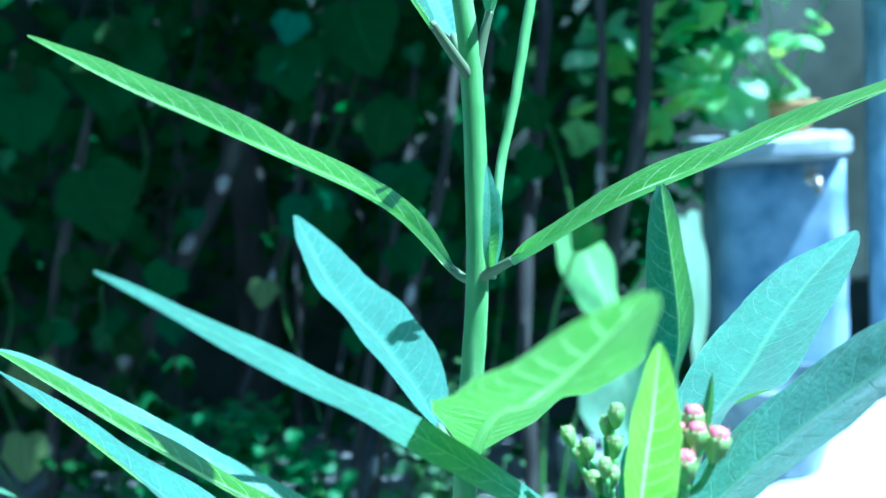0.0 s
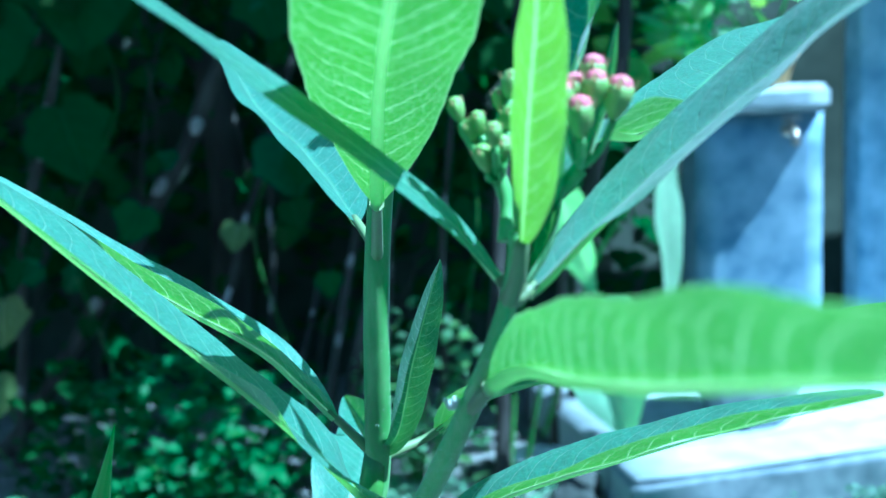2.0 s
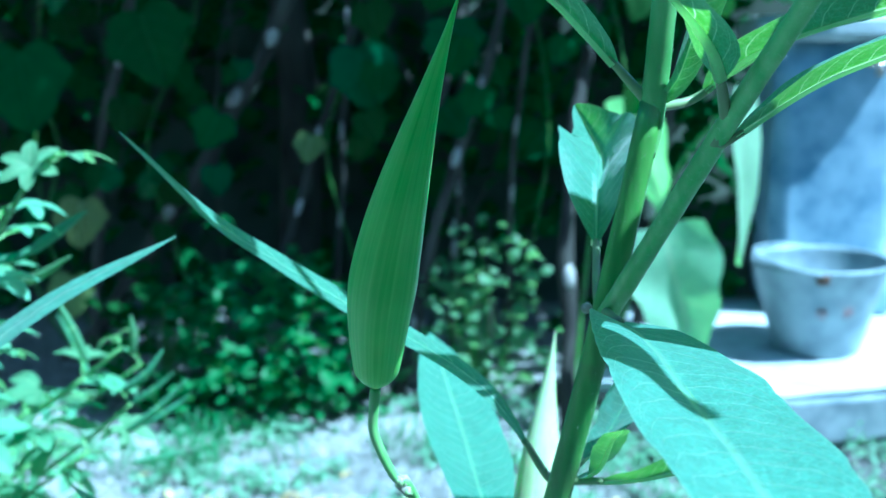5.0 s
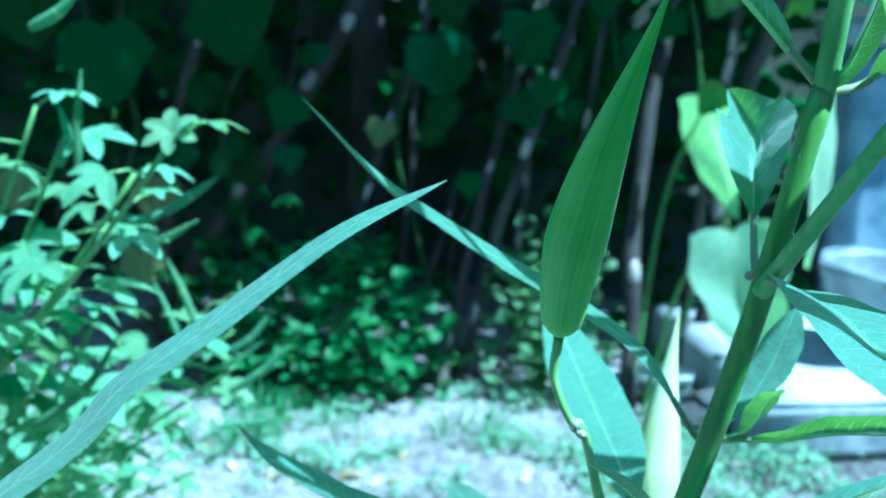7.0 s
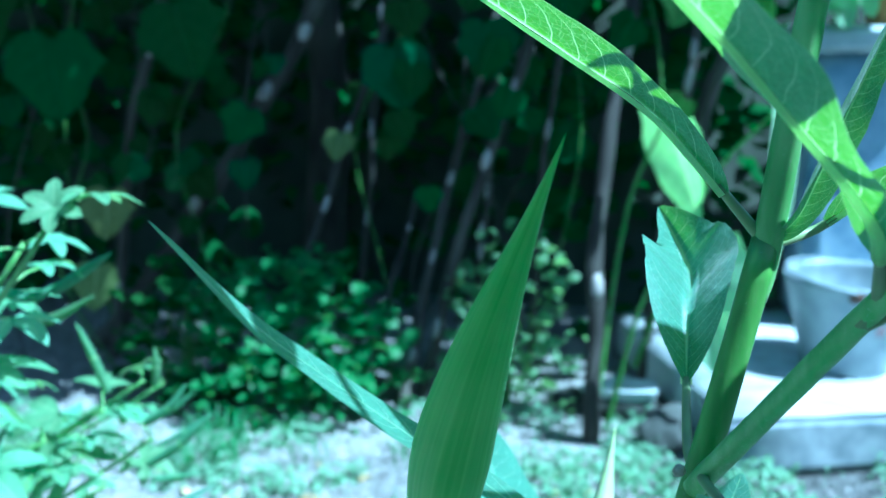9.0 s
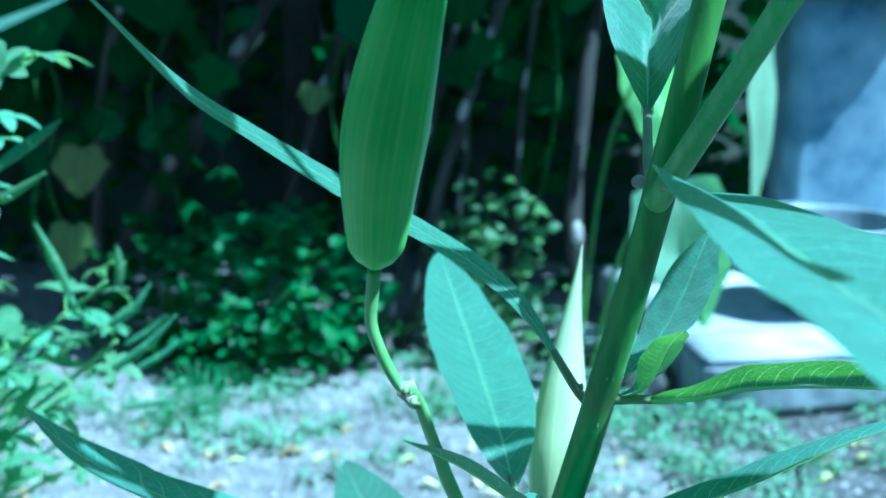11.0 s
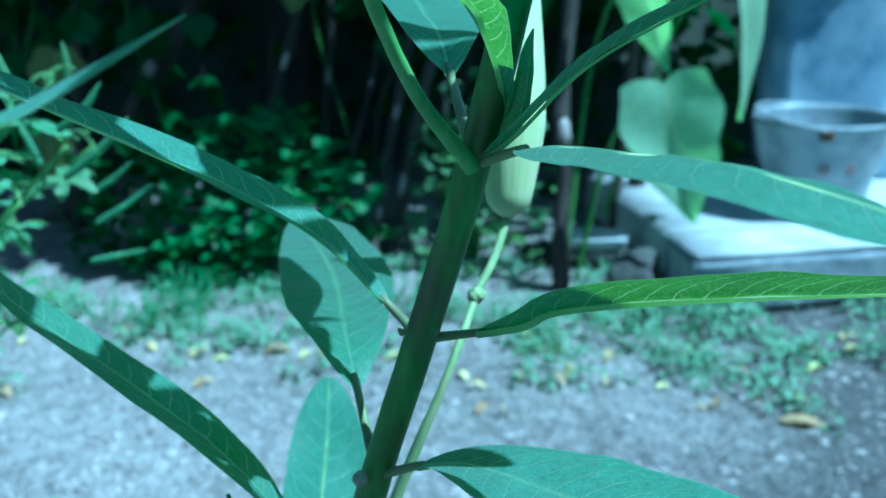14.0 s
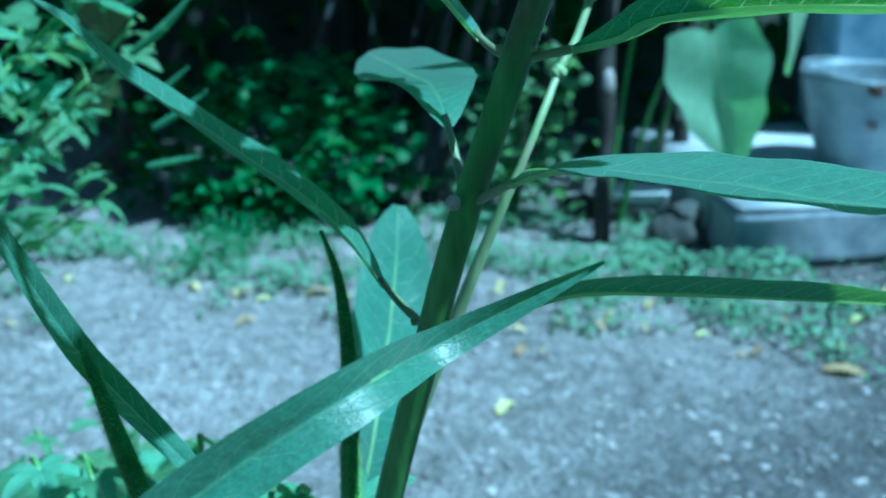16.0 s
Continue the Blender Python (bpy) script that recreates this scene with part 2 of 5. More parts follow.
def stem_material(name, skin, lit, blotch, specks):
    """A green stem with purplish blotches, small pale specks and lengthwise grain."""
    m, nt, pb, out = material(name)
    grain = tex(nt, "ShaderNodeTexNoise", 260, 4, "Object", (1, 1, 0.15))
    big = tex(nt, "ShaderNodeTexNoise", 45, 4)
    dots = tex(nt, "ShaderNodeTexVoronoi", 420)
    base = ramp(nt, grain.outputs["Fac"], ((0.3, skin), (0.7, lit)))
    base = mix(nt, ramp(nt, big.outputs["Fac"], ((0.54, (0, 0, 0)), (0.72, (0.65, 0.65, 0.65)))), base, blotch)
    dot = math_node(nt, "SUBTRACT", 1.0, math_node(nt, "DIVIDE", dots.outputs["Distance"], 0.22), True)
    dot = math_node(nt, "MULTIPLY", dot, math_node(nt, "MULTIPLY", big.outputs["Fac"], specks))
    link(nt, mix(nt, dot, base, (0.42, 0.46, 0.36)), pb.inputs["Base Color"])
    link(nt, bump(nt, math_node(nt, "ADD", grain.outputs["Fac"], dot), 0.5, 0.0005), pb.inputs["Normal"])
    pb.inputs["Roughness"].default_value = 0.4
    pb.inputs["Subsurface Weight"].default_value = 0.3
    pb.inputs["Subsurface Radius"].default_value = (0.001, 0.002, 0.0007)
    return m


M_LEAF = leaf_material("milkweed leaf", (0.118, 0.278, 0.190), (0.135, 0.325, 0.002), (0.25, 0.43, 0.33), veins=20, through=0.42, sheen=0.30, shine=0.85, rough=0.42, ribs=0.62)
M_YOUNG = leaf_material("young milkweed leaf", (0.20, 0.40, 0.15), (0.30, 0.56, 0.012), (0.3, 0.5, 0.24), veins=13, through=0.55, sheen=0.3, shine=0.4, ribs=0.5)
M_PALE = leaf_material("broad pale leaf", (0.42, 0.62, 0.40), (0.40, 0.78, 0.2), (0.52, 0.68, 0.46), veins=7, through=0.42, net=False)
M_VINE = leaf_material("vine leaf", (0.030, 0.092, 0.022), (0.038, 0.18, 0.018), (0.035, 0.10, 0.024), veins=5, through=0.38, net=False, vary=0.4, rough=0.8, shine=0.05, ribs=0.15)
M_WEED = leaf_material("small weed leaf", (0.24, 0.40, 0.27), (0.28, 0.5, 0.2), (0.26, 0.42, 0.28), veins=4, through=0.35, net=False, vary=0.4)
M_HERB = leaf_material("small herb leaf", (0.055, 0.185, 0.055), (0.10, 0.32, 0.045), (0.09, 0.24, 0.07), veins=6, through=0.4, net=False, vary=0.3)
M_SPIDER = leaf_material("downy leaflet", (0.165, 0.335, 0.175), (0.26, 0.50, 0.14), (0.265, 0.455, 0.23), veins=8, through=0.38, net=False, vary=0.3)
M_FALLEN = leaf_material("fallen leaf", (0.66, 0.60, 0.28), (0.5, 0.45, 0.1), (0.4, 0.36, 0.15), veins=8, through=0.25, net=False, vary=0.4)
M_STEM = stem_material("green stem", (0.064, 0.165, 0.028), (0.16, 0.335, 0.065), (0.085, 0.065, 0.045), 1.9)
M_STALK = stem_material("pale dry stalk", (0.23, 0.36, 0.15), (0.38, 0.50, 0.25), (0.34, 0.33, 0.22), 0.8)
M_LIME = leaf_material("lime green leaf", (0.24, 0.46, 0.14), (0.48, 0.74, 0.06), (0.3, 0.5, 0.2), veins=6, through=0.45, net=False, vary=0.25)
M_STEM_TOP = stem_material("fresh green stem", (0.15, 0.345, 0.075), (0.29, 0.49, 0.18), (0.12, 0.28, 0.065), 0.5)
M_SCAR = plain_material("dry leaf scar", (0.20, 0.21, 0.15), (0.40, 0.42, 0.34), 900, 0.7, 0.0003)
M_RIB = leaf_material("pale midrib", (0.34, 0.50, 0.30), (0.80, 0.95, 0.50), (0.36, 0.5, 0.3), veins=2, through=0.6, net=False, mottled=0.1)
M_PETIOLE = plain_material("purplish leaf stalk", (0.14, 0.16, 0.09), (0.22, 0.32, 0.12), 90, 0.5, 0.0003)
M_POD = pod_material("smooth green pod", (0.15, 0.45, 0.045), (0.28, 0.59, 0.11))
M_POD_PALE = pod_material("ripening pale pod", (0.40, 0.52, 0.24), (0.58, 0.68, 0.40))
M_BUD = plain_material("pale green bud", (0.17, 0.34, 0.05), (0.38, 0.53, 0.16), 300, 0.5, 0.0002, subsurface=0.25)
M_PINK = plain_material("pink bud tip", (0.50, 0.08, 0.13), (0.66, 0.24, 0.28), 300, 0.5, 0.0002, subsurface=0.2)
M_RED = plain_material("red petal", (0.6, 0.03, 0.01), (0.8, 0.12, 0.02), 200, 0.5, 0.0002)
M_HAIRY = plain_material("hairy green pod", (0.05, 0.17, 0.02), (0.12, 0.30, 0.04), 300, 0.6, 0.0006, subsurface=0.1)
M_BARK = plain_material("grey bark", (0.012, 0.011, 0.009), (0.088, 0.086, 0.070), 18, 0.85, 0.004, stretch=(1, 1, 0.25), vary=0.35)
# Near-black colour that carries the deep shade seen between the hedge leaves.
M_BACK_SHADE = plain_material("dark backdrop shade", (0.024, 0.036, 0.026), (0.085, 0.105, 0.075), 7, 0.95, 0.01)
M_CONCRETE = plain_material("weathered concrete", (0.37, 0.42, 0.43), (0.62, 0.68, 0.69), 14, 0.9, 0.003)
# Concrete with the shade of the kerb's front mixed into its colour.
M_KERB_SHADED = plain_material("concrete darkened for shade", (0.15, 0.19, 0.21), (0.39, 0.44, 0.46), 22, 0.9, 0.004)
# Pale colour for spots of sun on the branches.
M_DAPPLE = plain_material("pale sun dapple", (0.24, 0.23, 0.21), (0.55, 0.53, 0.50), 30, 0.8, 0.002, stretch=(1, 1, 0.2))
M_HAIR = plain_material("fine white hairs", (0.5, 0.58, 0.48), (0.7, 0.76, 0.68), 200, 0.6, 0.0001)
M_YELLOW = leaf_material("yellowing vine leaf", (0.17, 0.24, 0.07), (0.2, 0.3, 0.05), (0.2, 0.26, 0.1), veins=6, through=0.3, net=False)
M_ROCK = plain_material("dark mossy rubble", (0.02, 0.025, 0.02), (0.10, 0.11, 0.10), 25, 0.95, 0.006)
M_PAINT = plain_material("blue-grey limewash", (0.13, 0.22, 0.32), (0.46, 0.58, 0.68), 11, 0.85, 0.002, detail=8)
M_ZINC = plain_material("dull galvanised steel", (0.17, 0.22, 0.25), (0.38, 0.44, 0.46), 16, 0.55, 0.0008, metal=0.3)
M_RUST = plain_material("brown rust", (0.05, 0.035, 0.025), (0.15, 0.09, 0.06), 60, 0.8, 0.001)
M_BRASS = plain_material("worn tap metal", (0.30, 0.26, 0.2), (0.6, 0.55, 0.46), 60, 0.35, 0.0005, metal=0.8)
# Dark surface for the added out-of-view walls.
M_BLOCKER = plain_material("dark sky blocker", (0.05, 0.07, 0.05), (0.14, 0.16, 0.13), 5, 0.9, 0.004)
M_CLAY = plain_material("ochre pot", (0.34, 0.20, 0.07), (0.55, 0.36, 0.14), 20, 0.8, 0.001)
M_STONE = plain_material("grey pebble", (0.10, 0.10, 0.09), (0.28, 0.28, 0.26), 30, 0.9, 0.002, vary=0.3)
# Near-black colour for the unlit inside of the bucket.
M_INSIDE_SHADE = plain_material("black inside shade", (0.012, 0.012, 0.014), (0.04, 0.04, 0.045), 30, 0.6, 0.001)


def ground_material():
    m, nt, pb, out = material("gravelly ground")
    a = tex(nt, "ShaderNodeTexNoise", 1.6, 6)
    b = tex(nt, "ShaderNodeTexNoise", 26, 8)
    c = tex(nt, "ShaderNodeTexVoronoi", 55)
    f = math_node(nt, "ADD", math_node(nt, "MULTIPLY", a.outputs["Fac"], 0.5), math_node(nt, "MULTIPLY", b.outputs["Fac"], 0.5))
    base = ramp(nt, f, ((0.34, (0.10, 0.11, 0.10)), (0.5, (0.26, 0.27, 0.26)), (0.64, (0.46, 0.47, 0.45))))
    chips = ramp(nt, c.outputs["Distance"], ((0.0, (0.55, 0.54, 0.52)), (0.35, (0.25, 0.24, 0.23)), (0.7, (0.10, 0.10, 0.09))))
    # Ground gets darker towards +x and smaller y, the edge broken by noise.
    uneven = tex(nt, "ShaderNodeTexNoise", 1.1, 5)
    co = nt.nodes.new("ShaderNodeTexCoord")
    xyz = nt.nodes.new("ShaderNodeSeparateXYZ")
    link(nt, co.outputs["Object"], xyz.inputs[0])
    d = math_node(nt, "ADD", math_node(nt, "ADD", math_node(nt, "MULTIPLY", xyz.outputs[0], 0.9), math_node(nt, "MULTIPLY", xyz.outputs[1], -0.25)), uneven.outputs["Fac"])
    side_tone = ramp(nt, d, ((0.02, (1.0, 1.0, 1.0)), (0.52, (0.36, 0.37, 0.38))))
    grit = tex(nt, "ShaderNodeTexNoise", 170, 3)
    speck = ramp(nt, grit.outputs["Fac"], ((0.38, (0.5, 0.5, 0.5)), (0.5, (1.0, 1.0, 1.0)), (0.70, (1.75, 1.75, 1.75))))
    link(nt, mix(nt, 1.0, mix(nt, 1.0, mix(nt, 0.35, base, chips), side_tone, "MULTIPLY"), speck, "MULTIPLY"), pb.inputs["Base Color"])
    h = math_node(nt, "SUBTRACT", b.outputs["Fac"], math_node(nt, "MULTIPLY", c.outputs["Distance"], 0.6))
    link(nt, bump(nt, h, 0.9, 0.012), pb.inputs["Normal"])
    pb.inputs["Roughness"].default_value = 0.95
    return m


M_GROUND = ground_material()

# ---- structure ----
def ground_height(x, y):
    near = max(0.0, 1 - math.hypot(x, y - 1.6) / 5)
    return near * 0.012 * noise.noise(Vector((x * 2.3, y * 2.3, 3.1))) + near * 0.005 * noise.noise(Vector((x * 9, y * 9, 0.4)))


def build_ground():
    bm = bmesh.new()
    ticks = [-900, -200, -60, -20, -9, -5] + [-3.2 + 0.1 * i for i in range(65)] + [5, 9, 20, 60, 200, 900]
    grid = [[bm.verts.new((x, y + 1.6, ground_height(x, y + 1.6))) for x in ticks] for y in ticks]
    for r0, r1 in zip(grid, grid[1:]):
        for i in range(len(ticks) - 1):
            bm.faces.new((r0[i], r0[i + 1], r1[i + 1], r1[i]))
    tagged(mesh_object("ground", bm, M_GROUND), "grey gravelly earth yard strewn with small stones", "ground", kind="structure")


build_ground()


def build_wall():
    bm = rough_box((2.6, 0.16, 2.3), 0.012, 0.004, 6, 3)
    ob = mesh_object("wall_north", bm, M_PAINT)
    ob.matrix_world = pose(2.44, 3.60, 0, 0, 0, 6)
    tagged(ob, "weathered blue-grey limewashed garden wall in shade", "wall", kind="structure")


build_wall()


def build_sky_blockers():
    """Unseen walls added on the other sides to cut the sky light on the hedge."""
    for name, x, y, turn, length in (("blocker_south", 0.0, -2.6, 0, 7.6), ("blocker_west", -3.8, 0.8, 90, 6.8), ("blocker_east", 3.8, 0.3, 90, 6.0)):
        ob = mesh_object(name, rough_box((length, 0.18, 3.0), 0.012, 0.004, 4, 9), M_BLOCKER)
        ob.matrix_world = pose(x, y, 0, 0, 0, turn)
        tagged(ob, "unseen dark wall added to hold back sky light", "wall", kind="structure")


build_sky_blockers()


def build_backdrop():
    """A dark sheet added behind the hedge in place of its deep shade."""
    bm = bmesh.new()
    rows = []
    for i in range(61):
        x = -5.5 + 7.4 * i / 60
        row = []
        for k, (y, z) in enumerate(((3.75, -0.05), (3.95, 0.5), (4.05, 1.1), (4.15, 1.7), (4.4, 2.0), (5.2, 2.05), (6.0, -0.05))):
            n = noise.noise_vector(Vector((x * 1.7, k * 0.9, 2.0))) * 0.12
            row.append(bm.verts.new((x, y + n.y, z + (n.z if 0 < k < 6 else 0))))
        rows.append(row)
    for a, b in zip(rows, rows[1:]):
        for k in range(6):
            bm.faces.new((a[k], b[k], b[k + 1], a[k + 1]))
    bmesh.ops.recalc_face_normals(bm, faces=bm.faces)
    tagged(mesh_object("backdrop", bm, M_BACK_SHADE), "dark sheet standing in for the deep shade behind the hedge", "bank", kind="structure")


build_backdrop()


# ---- yard: slab, water stand, bucket ----
SLAB_TURN = 16.5


def build_slab():
    o = Vector((0.294, 2.300, 0))
    ax = Vector((math.cos(radians(SLAB_TURN)), math.sin(radians(SLAB_TURN)), 0))
    ay = Vector((-ax.y, ax.x, 0))
    mid = o + ax * 0.85 + ay * 0.46
    base = thing("concrete_slab", mid, "low sunlit concrete washing slab with worn edges", "slab")
    # Dark kerb under an added pale layer: shaded front, sunlit top, by colour.
    part("front_kerb", rough_box((1.7, 0.20, 0.140), 0.012, 0.006, 8, 1), M_KERB_SHADED, base, "grey kerb with its front's shade in the colour").location = (0, -0.36, 0)
    part("lit_top", rough_box((1.684, 0.184, 0.014), 0.004, 0.002, 8, 1), M_CONCRETE, base, "pale added layer for the sunlit kerb top").location = (0, -0.36, 0.133)
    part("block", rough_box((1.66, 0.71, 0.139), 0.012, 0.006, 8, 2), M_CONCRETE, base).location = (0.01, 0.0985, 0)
    base.matrix_world = pose(mid.x, mid.y, 0.0, 0, 0, SLAB_TURN)
    return mid


build_slab()


def build_stand():
    st = thing("water_stand", (0.767, 3.258, 0.138), "blue-grey rendered masonry water stand with a stone cap and tap", "water stand")
    bm = rough_box((0.345, 0.3, 0.77), 0.012, 0.004, 7, 5)
    part("pillar", bm, M_PAINT, st)
    cap = rough_box((0.41, 0.38, 0.07), 0.014, 0.007, 6, 8)
    bmesh.ops.translate(cap, verts=cap.verts, vec=(-0.03, -0.02, 0.766))
    part("cap", cap, M_CONCRETE, st, "worn pale concrete cap")
    c = Vector((0.075, -0.15, 0.715))
    b = bmesh.new()
    add_tube(b, spline([c, c + Vector((0, -0.05, 0)), c + Vector((0, -0.075, -0.012)), c + Vector((0, -0.08, -0.04))], 10), 0.011, 12)
    add_tube(b, spline([c + Vector((0, -0.035, 0)), c + Vector((0, -0.035, 0.03))], 3), 0.006, 8)
    add_tube(b, spline([c + Vector((-0.025, -0.035, 0.032)), c + Vector((0.025, -0.035, 0.032))], 3), 0.005, 8)
    add_tube(b, spline([c, c + Vector((0, -0.008, 0))], 2), 0.02, 16)
    part("tap", b, M_BRASS, st, "worn metal water tap")
    st.scale = (1.05, 1.05, 1.05)


build_stand()


def build_bucket():
    bk = thing("bucket", (0.652, 2.769, 0.142), "dull galvanised steel bucket standing on the concrete slab", "bucket")
    prof = [(0.102, 0.0), (0.106, 0.004), (0.11, 0.02), (0.165, 0.215), (0.171, 0.222), (0.172, 0.23), (0.167, 0.233), (0.161, 0.228), (0.158, 0.215), (0.104, 0.02), (0.02, 0.014)]
    part("body", lathe(prof, 40), M_ZINC, bk)
    # Added black disc that puts the bucket's inner shade into colour.
    bm = lathe([(0.124, 0.095), (0.02, 0.098)], 32)
    part("water", bm, M_INSIDE_SHADE, bk, "black disc for the shade inside the bucket")
    for s in (-1, 1):
        d = Vector((math.cos(radians(-100 if s < 0 else 80)), math.sin(radians(-100 if s < 0 else 80)), 0))
        ear = rough_box((0.032, 0.010, 0.030), 0.004, 0.002, 2, 11)
        bmesh.ops.rotate(ear, verts=ear.verts, matrix=Matrix.Rotation(math.atan2(d.y, d.x) + math.pi / 2, 3, "Z"))
        bmesh.ops.translate(ear, verts=ear.verts, vec=d * 0.168 + Vector((0, 0, 0.20)))
        part("handle_ear", ear, M_RUST, bk, "rusty handle lug")
    d = Vector((math.cos(radians(80)), math.sin(radians(80)), 0))
    e = Vector((-d.y, d.x, 0))
    arc = [d * (0.175 * math.cos(a)) + e * (0.16 * math.sin(a)) + Vector((0, 0, 0.225 + 0.018 * math.sin(a))) for a in [math.pi * i / 12 for i in range(13)]]
    part("handle", tube(spline(arc, 36), 0.0045, 8), M_ZINC, bk, "thin wire handle lying on the rim")
    for k, (a, z) in enumerate(((-99, 0.125), (-74, 0.125))):
        bars = bmesh.new()
        r = 0.111 + (z - 0.02) * 0.282 + 0.0012
        for i in range(7):
            w = radians(a + (i - 3) * 1.5)
            hgt = 0.014 + 0.010 * ((i * 5) % 3)
            p = Vector((math.cos(w) * r, math.sin(w) * r, z))
            add_tube(bars, [p + Vector((0, 0, -hgt * 0.5)) * 1, p + Vector((math.cos(w), math.sin(w), 0)) * 0.003 + Vector((0, 0, hgt * 0.5))], 0.0011, 5)
        part("paint_mark", bars, M_MARK, bk, "faded red paint mark")
    bk.scale = (1.05, 1.05, 1.05)


M_MARK = plain_material("faded red paint", (0.28, 0.17, 0.17), (0.36, 0.25, 0.25), 60, 0.8, 0.0003)
build_bucket()


def build_pot_plant():
    pt = thing("flower_pot", (0.788, 3.152, 1.016), "small ochre clay pot of leafy green plants on the stand", "potted plant")
    part("pot", lathe([(0.06, 0), (0.065, 0.005), (0.085, 0.075), (0.092, 0.078), (0.092, 0.092), (0.08, 0.092), (0.075, 0.07), (0.01, 0.066)], 28), M_CLAY, pt)
    rnd = random.Random(4)
    for k in range(9):
        a = rnd.uniform(0, 6.28)
        top = Vector((math.cos(a) * rnd.uniform(0.08, 0.36) - 0.14, math.sin(a) * 0.14 - 0.03, rnd.uniform(0.12, 0.5)))
        line = spline([Vector((0, 0, 0.06)), top * 0.5 + Vector((0, 0, 0.06)), top], 8)
        part("stem", tube(line, lambda u: 0.004 - 0.002 * u, 6), M_STEM_TOP, pt)
    for name, mat, n in (("foliage", M_PALE, 75), ("young_foliage", M_LIME, 80)):
        bm = bmesh.new()
        for k in range(n):
            a = rnd.uniform(0, 6.28)
            p = Vector((math.cos(a) * rnd.uniform(0.02, 0.36) - 0.24, math.sin(a) * rnd.uniform(0.0, 0.18) - 0.03, rnd.uniform(0.06, 0.66)))
            d = Vector((rnd.uniform(-1, 1), rnd.uniform(-1, 0.6), rnd.uniform(-0.9, 0.3))).normalized()
            s = rnd.uniform(0.06, 0.14)
            add_blade(bm, [p, p + d * s * 0.45 + Vector((0, 0, 0.008)), p + d * s], s * 0.62, Vector((rnd.uniform(-0.5, 0.5), rnd.uniform(-0.9, 0.1), 1)), 0.15, 6, 4, "oval")
        part(name, bm, mat, pt)
    for x, s in ((-0.19, 0.16), (-0.13, 0.13), (-0.24, 0.12)):
        bm = bmesh.new()
        add_blade(bm, [(x, -0.08, 0.15), (x + 0.02, -0.12, 0.10), (x + 0.045, -0.13, 0.15 - s)], s * 0.5, (0.2, -1, 0.4), 0.2, 10, 6, "oval", 0.02, 3)
        part("hanging_leaf", bm, M_PALE, pt, "large pale hanging leaf")
    pt.scale = (1.05, 1.05, 1.05)


# ---- leaf blades ----
def profile(kind, u):
    if kind == "lance":
        return (u ** 0.62) * ((1 - u) ** 0.72) / 0.426
    if kind == "oval":
        return (u ** 0.45) * ((1 - u) ** 0.5) / 0.512
    if kind == "ellipse":
        return (u ** 0.82) * ((1 - u) ** 0.74) / 0.338
    if kind == "spatula":
        return (u ** 1.05) * ((1 - u) ** 0.6) / 0.339
    if kind == "heart":
        return min(1.0, (1 - u) ** 0.75 * (0.72 + 1.1 * min(u, 0.35)) * 1.12) if u > 0.0 else 0.62
    if kind == "broad":
        return (u ** 0.38) * ((1 - u) ** 0.62) / 0.52
    return (u ** 0.5) * ((1 - u) ** 0.5) / 0.5


def add_blade(bm, pts, width, face, fold, along=20, across=6, kind="lance", wave=0.0, seed=0, twist=0.0):
    """One leaf blade on a smooth midline, folded at the rib, its UV running from base to tip and edge to edge."""
    uvl = bm.loops.layers.uv.verify()
    line = spline(pts, along)
    tan = tangents(line)
    rows = []
    up = Vector(face).normalized()
    for i, (p, t) in enumerate(zip(line, tan)):
        u = i / along
        f = up
        if twist:
            f = Matrix.Rotation(twist * u, 3, t) @ up
        side = t.cross(f).normalized()
        nrm = side.cross(t).normalized()
        half = width * 0.5 * max(profile(kind, min(max(u, 0.004), 0.996)), 0.01)
        if wave:
            half *= 1 + 0.022 * noise.noise(Vector((u * 26, seed * 2.7, 0.5))) + 0.02 * noise.noise(Vector((u * 70, seed * 1.3, 4.5)))
        row = []
        for k in range(across + 1):
            v = 2 * k / across - 1
            lift = abs(v) * math.sin(fold) - 0.18 * (v * v) * math.sin(fold)
            rip = wave * math.sin(u * 23 + (1.7 if v < 0 else 0) + seed) * abs(v) ** 2
            bulge = (0.045 if wave else 0.03) * noise.noise(Vector((u * 9, v * 2, seed * 3.1)))
            row.append(bm.verts.new(p + side * half * v * math.cos(fold) + nrm * (half * (lift + bulge) + width * rip)))
        rows.append(row)
    for i in range(along):
        for k in range(across):
            f = bm.faces.new((rows[i][k], rows[i][k + 1], rows[i + 1][k + 1], rows[i + 1][k]))
            for l, (a, b) in zip(f.loops, ((i, k), (i, k + 1), (i + 1, k + 1), (i + 1, k))):
                l[uvl].uv = (a / along, b / across)
            f.smooth = True
    return line


build_pot_plant()

